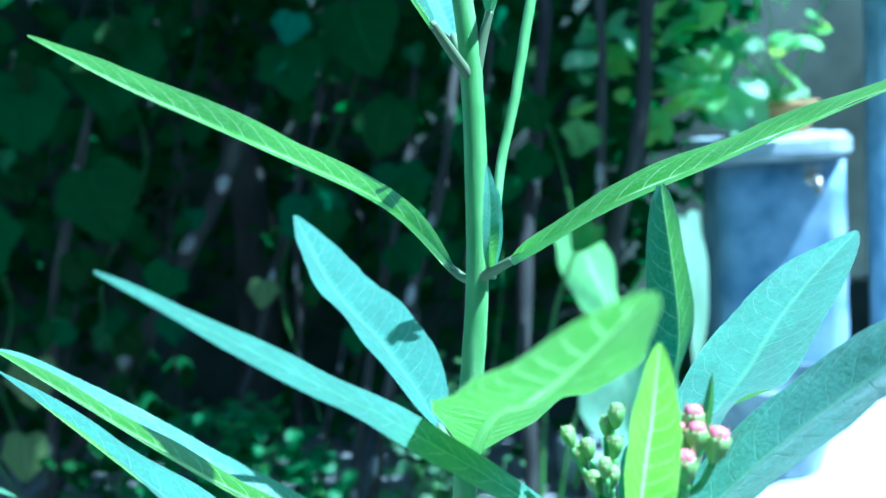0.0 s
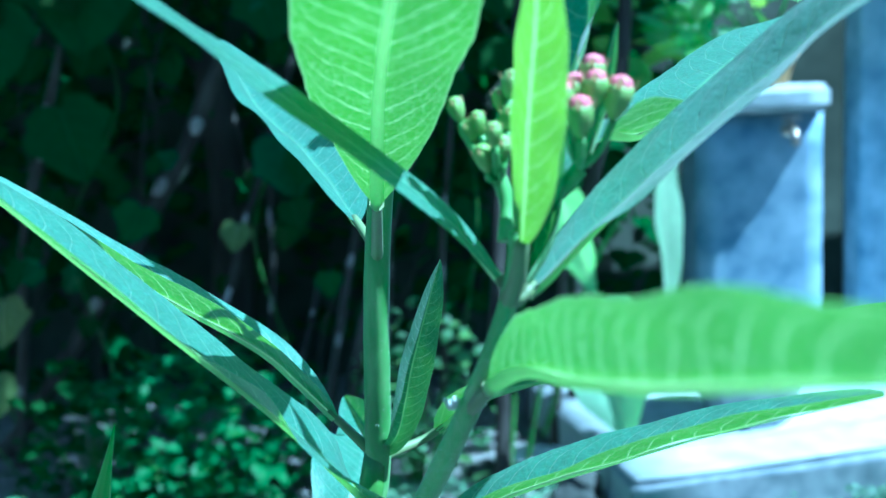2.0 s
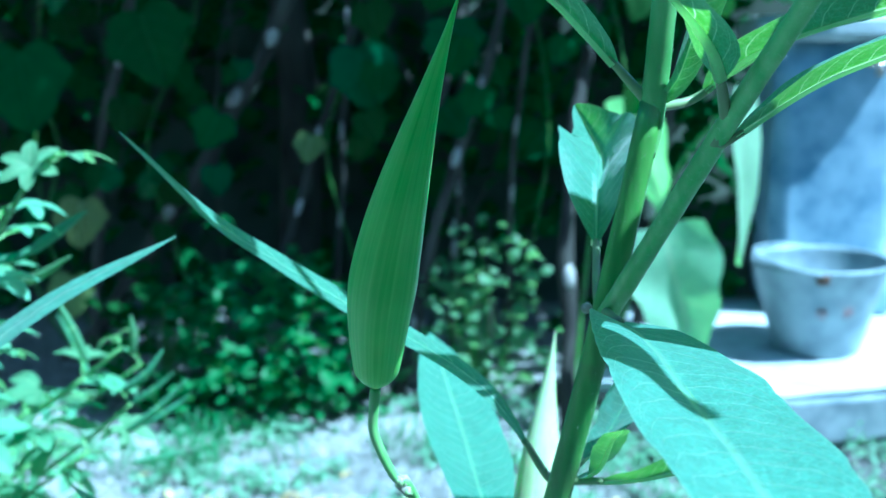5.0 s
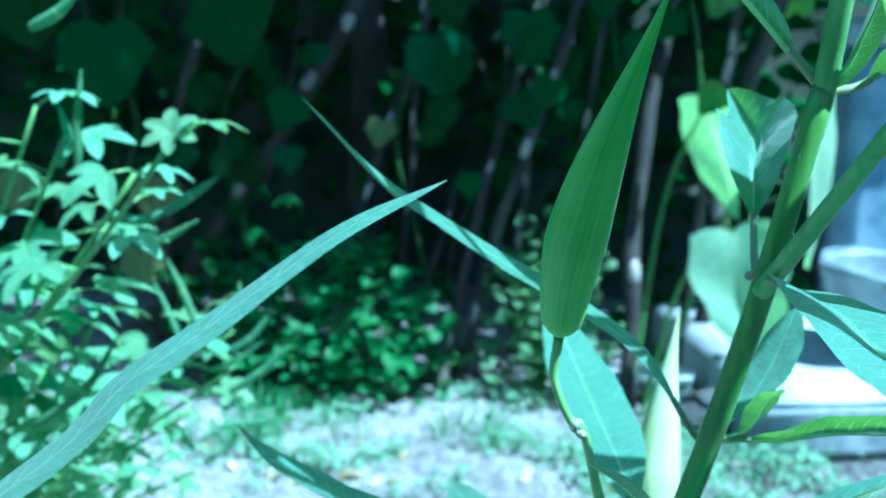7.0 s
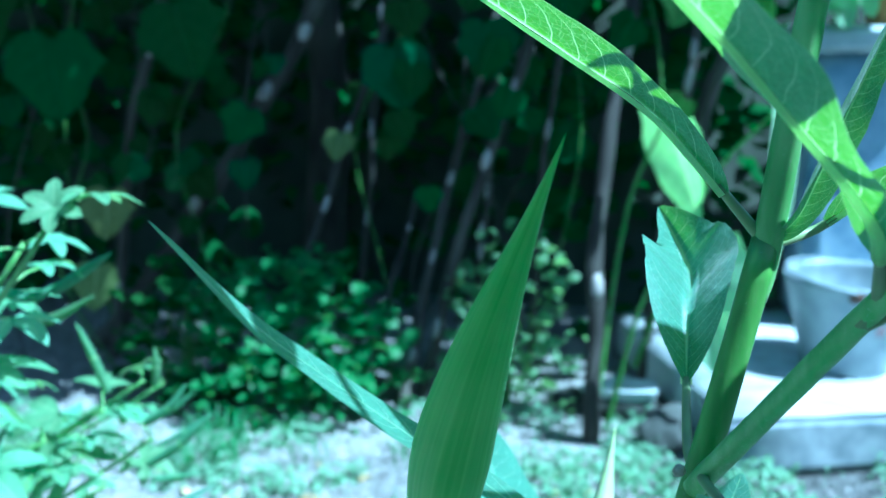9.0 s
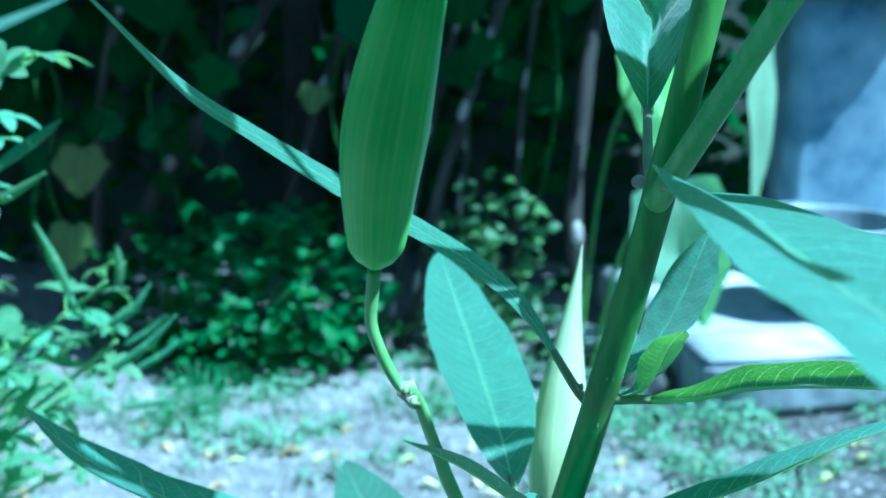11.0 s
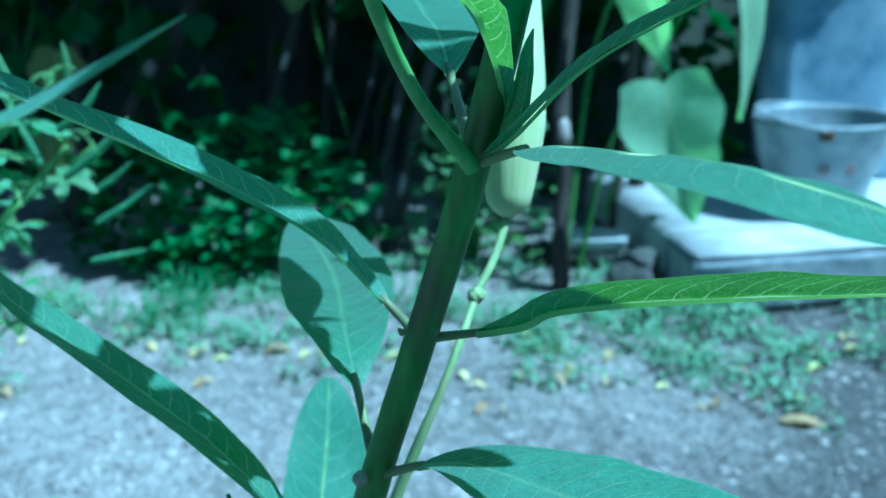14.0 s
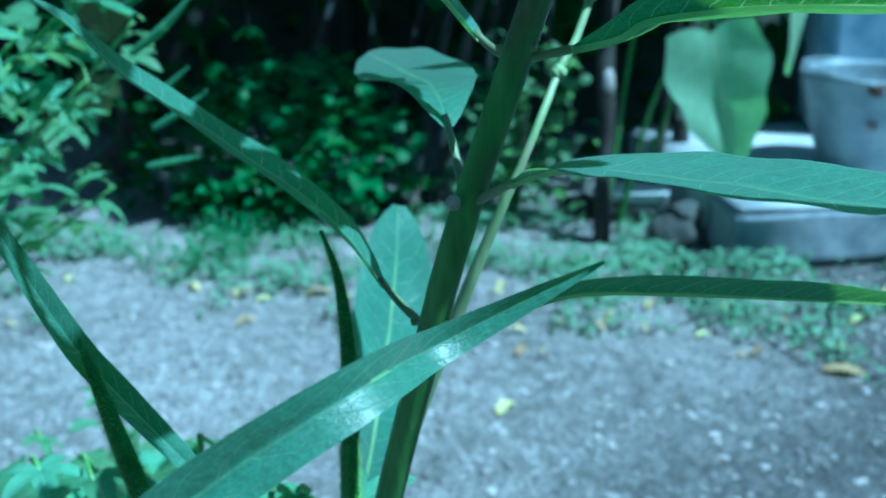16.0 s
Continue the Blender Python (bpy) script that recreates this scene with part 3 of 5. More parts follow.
# ---- the milkweed ----
def add_ridge(bm, line, face, width, twist=0.0):
    """The keel of a midrib, standing out below the blade."""
    uvl = bm.loops.layers.uv.verify()
    n = len(line)
    rows = []
    for i, (p, t) in enumerate(zip(line, tangents(line))):
        side = t.cross(Matrix.Rotation(twist * i / (n - 1), 3, t) @ Vector(face)).normalized()
        nrm = side.cross(t).normalized()
        w = width * (1 - 0.9 * i / (n - 1))
        rows.append([bm.verts.new(p + side * w * a + nrm * w * h) for a, h in ((-1.0, -0.12), (-0.5, -0.75), (0, -1.0), (0.5, -0.75), (1.0, -0.12))])
    for i in range(n - 1):
        for k in range(4):
            f = bm.faces.new((rows[i][k], rows[i][k + 1], rows[i + 1][k + 1], rows[i + 1][k]))
            for l, q in zip(f.loops, ((i, k), (i, k + 1), (i + 1, k + 1), (i + 1, k))):
                l[uvl].uv = (q[0] / n, 0.62 + 0.2 * q[1] / 4)
    return bm


milkweed = thing("milkweed_plant", (-0.15, 0.32, 0.0), "tall milkweed plant with lance leaves, pods and pink buds", "plant")
count = [0]


def blade(pts, width, face, fold, stalk=0.1, kind="lance", skin=None, twist=0.0):
    """A milkweed leaf: blade with a tapering midrib and a stalk at its foot."""
    pts = local(milkweed, pts)
    count[0] += 1
    line = spline(pts, 60)
    cut = max(1, int(60 * stalk))
    bm = bmesh.new()
    add_blade(bm, [line[i] for i in range(cut, 61, 3)] if (60 - cut) % 3 == 0 else [line[cut + (60 - cut) * i // 20] for i in range(21)], width, face, fold, 44, 10, kind, 0.012, count[0], twist)
    lf = part("leaf", bm, skin or M_LEAF, milkweed)
    part("leaf_stalk", tube(line[:cut + 2], lambda u: 0.0013 - 0.0004 * u, 8), M_PETIOLE, lf, "purplish leaf stalk")
    if skin:
        return lf
    ridge = bmesh.new()
    add_ridge(ridge, line[cut:], Vector(face) * (1 if face[2] >= 0 else -1), 0.0013 if width > 0.018 else 0.001, twist)
    part("midrib", ridge, M_RIB, lf, "pale raised midrib")
    return lf


blade([(0.0085, 0.2130, 1.0565), (0.0030, 0.2252, 1.0568), (-0.0122, 0.2236, 1.0735), (-0.0431, 0.2387, 1.0881), (-0.0772, 0.2449, 1.1048), (-0.1068, 0.2569, 1.1207)], 0.0160, (0.01, 0.43, 0.90), 0.66, 0.1, twist=0.02)
blade([(0.0085, 0.2130, 1.0565), (0.0198, 0.2019, 1.0634), (0.0367, 0.2049, 1.0715), (0.0634, 0.2126, 1.0802), (0.1059, 0.2327, 1.0930), (0.1240, 0.2400, 1.0972)], 0.0198, (-0.02, 0.44, 0.90), 0.29, 0.1, twist=0.21)
blade([(0.0030, 0.2140, 1.0125), (-0.0015, 0.2273, 1.0167), (-0.0201, 0.2646, 1.0321), (-0.0396, 0.2970, 1.0444), (-0.0568, 0.3294, 1.0645)], 0.0275, (0.45, -0.74, 0.50), 0.59, 0.14, twist=0.27)
blade([(0.0030, 0.2140, 1.0125), (0.0126, 0.1508, 1.0432), (0.0205, 0.1069, 1.0579), (0.0295, 0.0722, 1.0749)], 0.0217, (0.03, 0.78, 0.62), 0.16, 0.2, "ellipse", twist=0.33)
blade([(-0.0005, 0.2220, 0.9667), (-0.0161, 0.2214, 0.9840), (-0.0264, 0.2209, 0.9936), (-0.0503, 0.2186, 1.0088), (-0.0730, 0.2172, 1.0243), (-0.1034, 0.2167, 1.0456)], 0.0184, (-0.01, 0.08, 1.00), 0.70, 0.1, "oval", twist=0.12)
blade([(0.0097, 0.1800, 0.9667), (0.0038, 0.1660, 0.9817), (-0.0092, 0.1632, 0.9966), (-0.0259, 0.1584, 1.0135), (-0.0692, 0.1539, 1.0542)], 0.0267, (0.10, -0.01, 0.99), 0.23, 0.1, twist=0.30)
blade([(-0.0005, 0.2220, 0.9667), (0.0103, 0.2316, 0.9682), (0.0234, 0.2250, 0.9788), (0.0498, 0.2149, 0.9878), (0.0848, 0.2043, 0.9946), (0.1104, 0.1892, 1.0042)], 0.0179, (0.03, 0.38, 0.92), 0.42, 0.14, "oval", twist=-0.20)
blade([(-0.0005, 0.2220, 0.9667), (0.0047, 0.2190, 0.9737), (0.0095, 0.2130, 0.9913), (0.0163, 0.2082, 1.0126)], 0.01, (0.5, -0.8, 0.2), 0.55, 0.02)
blade([(0.0097, 0.1800, 0.9667), (0.0088, 0.1821, 0.9626), (0.0260, 0.1781, 0.9743), (0.0470, 0.1730, 0.9829), (0.0636, 0.1657, 0.9902), (0.0849, 0.1566, 0.9979)], 0.0152, (-0.09, -0.06, 0.99), 0.57, 0.1, "oval", twist=-0.21)
blade([(0.0237, 0.1440, 1.0015), (0.0280, 0.1330, 1.0085), (0.0320, 0.1209, 1.0134), (0.0362, 0.1020, 1.0174), (0.0410, 0.0826, 1.0221), (0.0450, 0.0700, 1.0258), (0.0471, 0.0620, 1.0281), (0.0499, 0.0530, 1.0307), (0.0552, 0.0430, 1.0336)], 0.019, (0.57, 0.19, 0.8), 0.74, 0.1)
blade([(0.0300, 0.1330, 1.0190), (0.0289, 0.1387, 1.0211), (0.0194, 0.1392, 1.0321), (0.0007, 0.1305, 1.0484), (-0.0102, 0.1208, 1.0582), (-0.0287, 0.1023, 1.0757)], 0.0097, (0.25, -0.36, 0.90), 0.03, 0.06, "ellipse", twist=0.06)
blade([(0.0300, 0.1330, 1.0190), (0.0338, 0.1360, 1.0208), (0.0418, 0.1437, 1.0268), (0.0543, 0.1457, 1.0370), (0.0696, 0.1412, 1.0504), (0.0788, 0.1304, 1.0586), (0.0924, 0.1200, 1.0700)], 0.0211, (-0.71, -0.26, 0.65), 0.22, 0.04, twist=-0.25)
blade([(0.0300, 0.1330, 1.0190), (0.0384, 0.1432, 1.0382), (0.0532, 0.1739, 1.0379), (0.0745, 0.2094, 1.0493), (0.0967, 0.2395, 1.0594)], 0.0229, (-0.55, -0.68, 0.48), 0.17, 0.06, twist=0.17)
blade([(0.0300, 0.1330, 1.0190), (0.0358, 0.1366, 1.0277), (0.0378, 0.1408, 1.0435), (0.0423, 0.1504, 1.0551), (0.0417, 0.1585, 1.0780)], 0.0119, (-0.94, -0.34, 0.06), 0.40, 0.04, "oval", twist=0.43)
blade([(0.0300, 0.1330, 1.0190), (0.0316, 0.1280, 1.0255), (0.0329, 0.1220, 1.0406), (0.0340, 0.1160, 1.0528), (0.0347, 0.1115, 1.0624)], 0.0098, (0.75, 0.6, 0.4), 0.4, 0.2, skin=M_YOUNG)
blade([(-0.0105, 0.2200, 0.9200), (-0.0122, 0.2299, 0.9216), (-0.0117, 0.2511, 0.9422), (-0.0098, 0.2668, 0.9476), (-0.0113, 0.2777, 0.9525), (-0.0173, 0.2819, 0.9633)], 0.0361, (-0.05, -0.55, 0.83), 0.95, 0.3, "ellipse", twist=-0.13)
blade([(-0.0105, 0.2200, 0.9200), (-0.0099, 0.2059, 0.9225), (-0.0041, 0.1760, 0.9252), (0.0036, 0.1342, 0.9230), (0.0088, 0.1060, 0.9217), (0.0173, 0.0824, 0.9187)], 0.0303, (0.32, 0.05, 0.95), 0.23, 0.16, "oval", twist=0.31)
blade([(-0.0205, 0.2270, 0.8740), (-0.0238, 0.2345, 0.8713), (-0.0427, 0.2406, 0.8949), (-0.0818, 0.2522, 0.9144), (-0.1178, 0.2634, 0.9331), (-0.1440, 0.2626, 0.9588)], 0.0118, (0.18, -0.20, 0.96), 0.08, 0.12, twist=0.30)
blade([(-0.0205, 0.2270, 0.8740), (-0.0038, 0.2229, 0.8766), (0.0118, 0.2192, 0.8812), (0.0329, 0.2118, 0.8842), (0.0471, 0.2055, 0.8831)], 0.0179, (0.03, 0.50, 0.87), 0.37, 0.14, "ellipse", twist=-0.13)
blade([(-0.0205, 0.2270, 0.8740), (-0.0093, 0.2392, 0.8817), (-0.0023, 0.2494, 0.8903), (0.0043, 0.2605, 0.9026)], 0.0156, (-0.73, -0.31, 0.61), 0.03, 0.15, "ellipse", twist=0.31)
blade([(-0.0205, 0.2270, 0.8740), (-0.0120, 0.2242, 0.8783), (-0.0085, 0.2156, 0.8896), (-0.0066, 0.2071, 0.8957)], 0.0083, (-0.05, -0.08, 1.00), 0.20, 0.1, "ellipse", twist=-0.05)
blade([(-0.0330, 0.2370, 0.8235), (-0.0190, 0.2184, 0.8312), (-0.0055, 0.2011, 0.8340), (0.0089, 0.1770, 0.8372), (0.0328, 0.1632, 0.8318), (0.0536, 0.1675, 0.8211)], 0.0297, (-0.11, 0.09, -0.99), 0.19, 0.14, twist=-0.16)
blade([(-0.0330, 0.2370, 0.8235), (-0.0252, 0.2289, 0.8307), (-0.0110, 0.2280, 0.8446), (0.0114, 0.2264, 0.8574), (0.0321, 0.2265, 0.8683), (0.0462, 0.2256, 0.8735)], 0.0138, (-0.07, 0.03, 1.00), 0.40, 0.06, twist=-0.14)
blade([(-0.0330, 0.2370, 0.8235), (-0.0270, 0.2335, 0.8361), (-0.0298, 0.2191, 0.8519), (-0.0329, 0.2043, 0.8596), (-0.0442, 0.1850, 0.8774), (-0.0520, 0.1693, 0.8891)], 0.0117, (0.41, -0.33, 0.85), 0.37, 0.05, "ellipse", twist=0.80)
blade([(-0.0330, 0.2370, 0.8235), (-0.0240, 0.2320, 0.8336), (-0.0211, 0.2241, 0.8512)], 0.006, (-0.5, -0.8, 0.3), 0.5, 0.1)
blade([(-0.0330, 0.2370, 0.8235), (-0.0384, 0.2537, 0.8360), (-0.0443, 0.2741, 0.8458), (-0.0561, 0.3285, 0.8480), (-0.0749, 0.3966, 0.8619)], 0.0320, (0.29, -0.73, 0.62), 0.16, 0.16, twist=0.16)
blade([(-0.0455, 0.2450, 0.7825), (-0.0541, 0.2586, 0.7846), (-0.0695, 0.2596, 0.8003), (-0.0911, 0.2608, 0.8120), (-0.1102, 0.2619, 0.8200), (-0.1371, 0.2594, 0.8323), (-0.1560, 0.2638, 0.8394), (-0.1700, 0.2657, 0.8505)], 0.0215, (0.11, -0.03, 0.99), 0.31, 0.12, twist=0.15)
blade([(-0.0455, 0.2450, 0.7825), (-0.0237, 0.2399, 0.7881), (-0.0151, 0.2375, 0.7929), (0.0130, 0.2386, 0.7955), (0.0590, 0.2504, 0.7935), (0.0813, 0.2595, 0.7887)], 0.0211, (-0.02, 0.61, 0.79), 0.39, 0.1, twist=0.14)
blade([(-0.0565, 0.2460, 0.7480), (-0.0675, 0.2718, 0.7688), (-0.0904, 0.3564, 0.7603), (-0.1239, 0.4415, 0.7542)], 0.0372, (0.12, 0.03, 0.99), 0.10, 0.11, twist=-0.56)
blade([(-0.0565, 0.2460, 0.7480), (-0.0352, 0.2283, 0.7618), (-0.0078, 0.2046, 0.7667), (0.0182, 0.1813, 0.7696), (0.0299, 0.1717, 0.7721), (0.0386, 0.1530, 0.7673)], 0.0332, (0.12, -0.11, 0.99), 0.18, 0.12, "ellipse", twist=-0.02)
blade([(-0.0660, 0.2490, 0.7130), (-0.0772, 0.2566, 0.7197), (-0.0937, 0.2632, 0.7366), (-0.1204, 0.2747, 0.7505), (-0.1555, 0.2828, 0.7699), (-0.1763, 0.2836, 0.7871), (-0.1920, 0.2822, 0.7944)], 0.0208, (0.16, 0.15, 0.98), 0.24, 0.12, twist=-0.01)
blade([(-0.0660, 0.2490, 0.7130), (-0.0468, 0.2490, 0.7192), (-0.0291, 0.2532, 0.7238), (0.0011, 0.2584, 0.7231), (0.0541, 0.2724, 0.7175), (0.0769, 0.2780, 0.7145)], 0.017, (0, 0.6, 0.8), 0.45, 0.1)
blade([(-0.1180, 0.3100, 0.5550), (-0.1036, 0.3325, 0.6214), (-0.1034, 0.3826, 0.6656), (-0.1040, 0.4028, 0.6997)], 0.0451, (0.99, 0.02, -0.12), 0.12, 0.1, "oval", twist=-1.13)
blade([(-0.1750, 0.0850, 0.6600), (-0.0902, 0.1253, 0.7308), (-0.0603, 0.1409, 0.7501), (-0.0501, 0.1625, 0.7495), (-0.0247, 0.1688, 0.7624)], 0.0135, (0.36, -0.82, 0.45), 0.55, 0.06, twist=0.18)
blade([(-0.1803, 0.0847, 0.8779), (-0.1323, 0.0940, 0.9145), (-0.1229, 0.0992, 0.9247), (-0.1108, 0.1048, 0.9336), (-0.0919, 0.1142, 0.9479), (-0.0757, 0.1242, 0.9561)], 0.0088, (0.33, 0.45, -0.83), 0.03, 0.06, skin=M_LEAF, twist=0.04)
blade([(-0.1850, 0.0850, 0.8000), (-0.0845, 0.1200, 0.8474), (-0.0776, 0.1353, 0.8485), (-0.0701, 0.1432, 0.8522), (-0.0597, 0.1553, 0.8595)], 0.0080, (-0.26, -0.15, 0.95), 0.23, 0.06, "oval", twist=0.05)
blade([(-0.1048, 0.2250, 0.6637), (-0.1288, 0.2270, 0.6880), (-0.1411, 0.2253, 0.7036), (-0.1494, 0.2221, 0.7181), (-0.1563, 0.2118, 0.7467), (-0.1571, 0.2040, 0.7616)], 0.009, (0.7, -0.55, 0.5), 0.45, 0.08)

# stems
def stem(name, pts, radii, mat, label="", knots=(), hairs=0, span=(0, 119)):
    line = spline(local(milkweed, pts), 120)

    def r(u):
        x = u * (len(radii) - 1)
        i = min(int(x), len(radii) - 2)
        v = radii[i] + (radii[i + 1] - radii[i]) * (x - i)
        for k in knots:
            v += 0.0007 * math.exp(-((u - k) / 0.008) ** 2)
        return v
    bm = bmesh.new()
    add_tube(bm, line, r, 20)
    for v in bm.verts:
        v.co += noise.noise_vector(v.co * 160) * 0.00012
    st = part(name, bm, mat, milkweed, label)
    if hairs:
        rnd = random.Random(hairs)
        tan = tangents(line)
        hb = bmesh.new()
        for k in range(hairs):
            i = rnd.randint(span[0], span[1])
            s = Matrix.Rotation(rnd.uniform(0, 6.283), 3, tan[i]) @ tan[i].orthogonal().normalized()
            a = line[i].lerp(line[min(i + 1, 120)], rnd.random()) + s * r(i / 120) * 0.98
            b = a + s * rnd.uniform(0.0002, 0.0005) + tan[i] * rnd.uniform(-0.0003, 0.0003)
            w = s.cross(tan[i]) * 0.000018
            hb.faces.new((hb.verts.new(a - w), hb.verts.new(a + w), hb.verts.new(b)))
        part("hairs", hb, M_HAIR, st, "fine white hairs")
    return st


stem("main_stem", [(-0.150, 0.320, -0.02), (-0.142, 0.305, 0.2), (-0.118, 0.285, 0.45), (-0.088, 0.262, 0.62), (-0.066, 0.249, 0.713), (-0.0565, 0.246, 0.748), (-0.0455, 0.245, 0.7825), (-0.033, 0.237, 0.8235), (-0.0205, 0.227, 0.874), (-0.0105, 0.220, 0.920), (-0.0005, 0.222, 0.968)], [0.0054, 0.0050, 0.0045, 0.0041, 0.0039, 0.0036, 0.0029], M_STEM, "brownish green main stem", hairs=6000, span=(80, 119))
stem("upper_stem", [(-0.0027, 0.2217, 0.956), (-0.0005, 0.222, 0.9667), (0.003, 0.214, 1.0125), (0.0085, 0.213, 1.0565), (0.010, 0.213, 1.10), (0.0085, 0.214, 1.128), (0.011, 0.214, 1.16)], [0.0029, 0.0028, 0.0026, 0.0025, 0.0024, 0.0022, 0.0015], M_STEM_TOP, "fresh green upper stem", hairs=3500)
stem("side_branch", [(-0.0115, 0.219, 0.917), (0.0097, 0.180, 0.9667), (0.0237, 0.144, 1.0015), (0.030, 0.133, 1.019), (0.0315, 0.132, 1.028)], [0.0024, 0.0022, 0.0020, 0.0017, 0.0011], M_STEM_TOP, "fresh green side branch", hairs=3500)
pod_stem = stem("pod_stalk", [(-0.033, 0.234, 0.8235), (-0.0426, 0.2220, 0.8408), (-0.0485, 0.2050, 0.8629), (-0.0532, 0.1925, 0.8862), (-0.0567, 0.1913, 0.8902), (-0.0607, 0.1910, 0.8999), (-0.0599, 0.1903, 0.9104)], [0.0018, 0.0014, 0.0013, 0.0014, 0.0011, 0.0010, 0.0012], M_STEM_TOP, "thin green pod stalk with a knuckle")


def pod(pts, radius, mat, label):
    """A spindle-shaped seed pod with fine lengthwise ribs."""
    line = spline(local(milkweed, pts), 40)

    def r(u):
        w = max(0.0, (u - 0.3) / 0.7)
        rise = 1 - 0.42 * (1 - min(1.0, u / 0.3)) ** 1.6
        foot = max(0.15, 1 - (1 - min(1.0, u / 0.06)) ** 2.5)
        return radius * rise * foot * (0.34 * (1 - w) + 0.56 * (0.5 + 0.5 * math.cos(math.pi * w)) + 0.10 * math.sqrt(max(0.0, 1.001 - w)))
    bm = bmesh.new()
    add_tube(bm, line, r, 28)
    for i, v in enumerate(bm.verts):
        k = i % 28
        c = line[min(i // 28, 40)]
        v.co = c + (v.co - c) * (1 + 0.012 * math.sin(k * 2 * math.pi * 9 / 28))
    return part("seed_pod", bm, mat, milkweed, label)


pod([(-0.0599, 0.1903, 0.9104), (-0.0570, 0.1850, 0.9327), (-0.0505, 0.1800, 0.9574), (-0.0385, 0.1725, 0.9922)], 0.0070, M_POD, "smooth green spindle-shaped seed pod")
pod([(-0.0305, 0.3237, 0.7877), (-0.0295, 0.330, 0.812), (-0.027, 0.340, 0.845), (-0.023, 0.3518, 0.8774)], 0.0092, M_POD_PALE, "pale ripening seed pod")
stem("pod_stalk", [(-0.130, 0.31, 0.50), (-0.090, 0.298, 0.63), (-0.0600, 0.292, 0.7144), (-0.0455, 0.296, 0.7505), (-0.0385, 0.3101, 0.7692), (-0.034, 0.317, 0.778), (-0.0305, 0.3237, 0.7885)], [0.0034, 0.0033, 0.0032, 0.0028, 0.0021, 0.0012, 0.0012], M_STALK, "pale green stalk behind the main stem")
knuckle = local(milkweed, [(-0.0385, 0.3101, 0.7692)])[0]
kb = bmesh.new()
bmesh.ops.create_icosphere(kb, subdivisions=3, radius=0.0024)
for v in kb.verts:
    v.co = knuckle + v.co * (1 + 0.35 * noise.noise(v.co * 900))
part("stalk_knuckle", kb, M_STALK, milkweed, "rough pale knuckle on the stalk")
for place, size in (((-0.0549, 0.1918, 0.8884), 0.0017), ((-0.0538, 0.1908, 0.8868), 0.0012)):
    o = local(milkweed, [place])[0]
    kb = bmesh.new()
    bmesh.ops.create_icosphere(kb, subdivisions=3, radius=size)
    for v in kb.verts:
        v.co = o + v.co * (1 + 0.3 * noise.noise(v.co * 1100))
    part("stalk_knuckle", kb, M_SCAR, milkweed, "rough knuckle with old flower scars")
for place, d in (((-0.0552, 0.1903, 0.8890), (-0.3, -0.9, 0.2)), ((-0.0534, 0.1896, 0.8870), (0.5, -0.8, 0.0))):
    o, d = local(milkweed, [place])[0], Vector(d).normalized()
    part("leaf_scar", tube([o, o + d * 0.0006, o + d * 0.0008, o + d * 0.0003], [0.0009, 0.0010, 0.0008, 0.0005], 12), M_STALK, milkweed, "tiny round flower scar")
stem("flower_stalk", [(0.0115, 0.214, 1.0565), (0.0147, 0.2220, 1.0797), (0.0186, 0.2250, 1.0944), (0.0237, 0.2300, 1.1169), (0.03, 0.238, 1.14)], [0.0011, 0.0011, 0.0012, 0.0012], M_STEM_TOP)
stem("side_shoot", [(-0.155, 0.30, 0.3), (-0.19, 0.18, 0.5), (-0.19, 0.10, 0.7), (-0.19, 0.085, 0.92)], [0.003, 0.0026, 0.0022, 0.0014], M_STEM_TOP)


# ---- milkweed: buds, flower, top leaves ----
def bud(parent, p, d, size, tip_material, rnd):
    """A closed milkweed bud: a ribbed green cup with a domed crown and five small sepal points at its rim."""
    d = Vector(d).normalized()
    p = local(milkweed, [p])[0]
    bm = bmesh.new()
    tall = size * 1.75
    prof = ((0.0, 0.22), (0.1, 0.48), (0.28, 0.82), (0.48, 1.02), (0.66, 1.08), (0.74, 0.96))
    add_tube(bm, [p + d * tall * a for a, _ in prof], [b * size * 0.5 for _, b in prof], 20)
    for i, v in enumerate(bm.verts):
        if i < 120:
            c = p + d * tall * prof[i // 20][0]
            v.co = c + (v.co - c) * (1 + 0.07 * math.cos((i % 20) * 2 * math.pi * 5 / 20))
    bd = part("bud", bm, M_BUD, parent)
    cr = bmesh.new()
    prof = ((0.58, 0.84), (0.72, 0.90), (0.84, 0.82), (0.92, 0.58), (0.97, 0.12))
    add_tube(cr, [p + d * tall * a for a, _ in prof], [b * size * 0.5 for _, b in prof], 20)
    for i, v in enumerate(cr.verts):
        c = p + d * tall * prof[min(i // 20, 4)][0]
        v.co = c + (v.co - c) * (1 + 0.09 * math.cos((i % 20) * 2 * math.pi * 5 / 20 + math.pi))
    part("crown", cr, tip_material, bd, "rounded bud crown")
    side = d.orthogonal().normalized()
    for k in range(5):
        sp = bmesh.new()
        o = Matrix.Rotation(k * 2 * math.pi / 5, 3, d) @ side
        add_blade(sp, [p + o * size * 0.46 + d * tall * 0.50, p + o * size * 0.56 + d * tall * 0.72, p + o * size * (0.62 + rnd.uniform(0, 0.1)) + d * tall * (0.94 + rnd.uniform(-0.04, 0.06))], size * 0.24, o, 0.1, 6, 2)
        part("sepal", sp, M_SEPAL, bd, "small reddish sepal point")
    return p


M_SEPAL = leaf_material("reddish sepal", (0.50, 0.40, 0.28), (0.6, 0.4, 0.2), (0.5, 0.4, 0.3), veins=3, through=0.4, net=False, mottled=0.1)


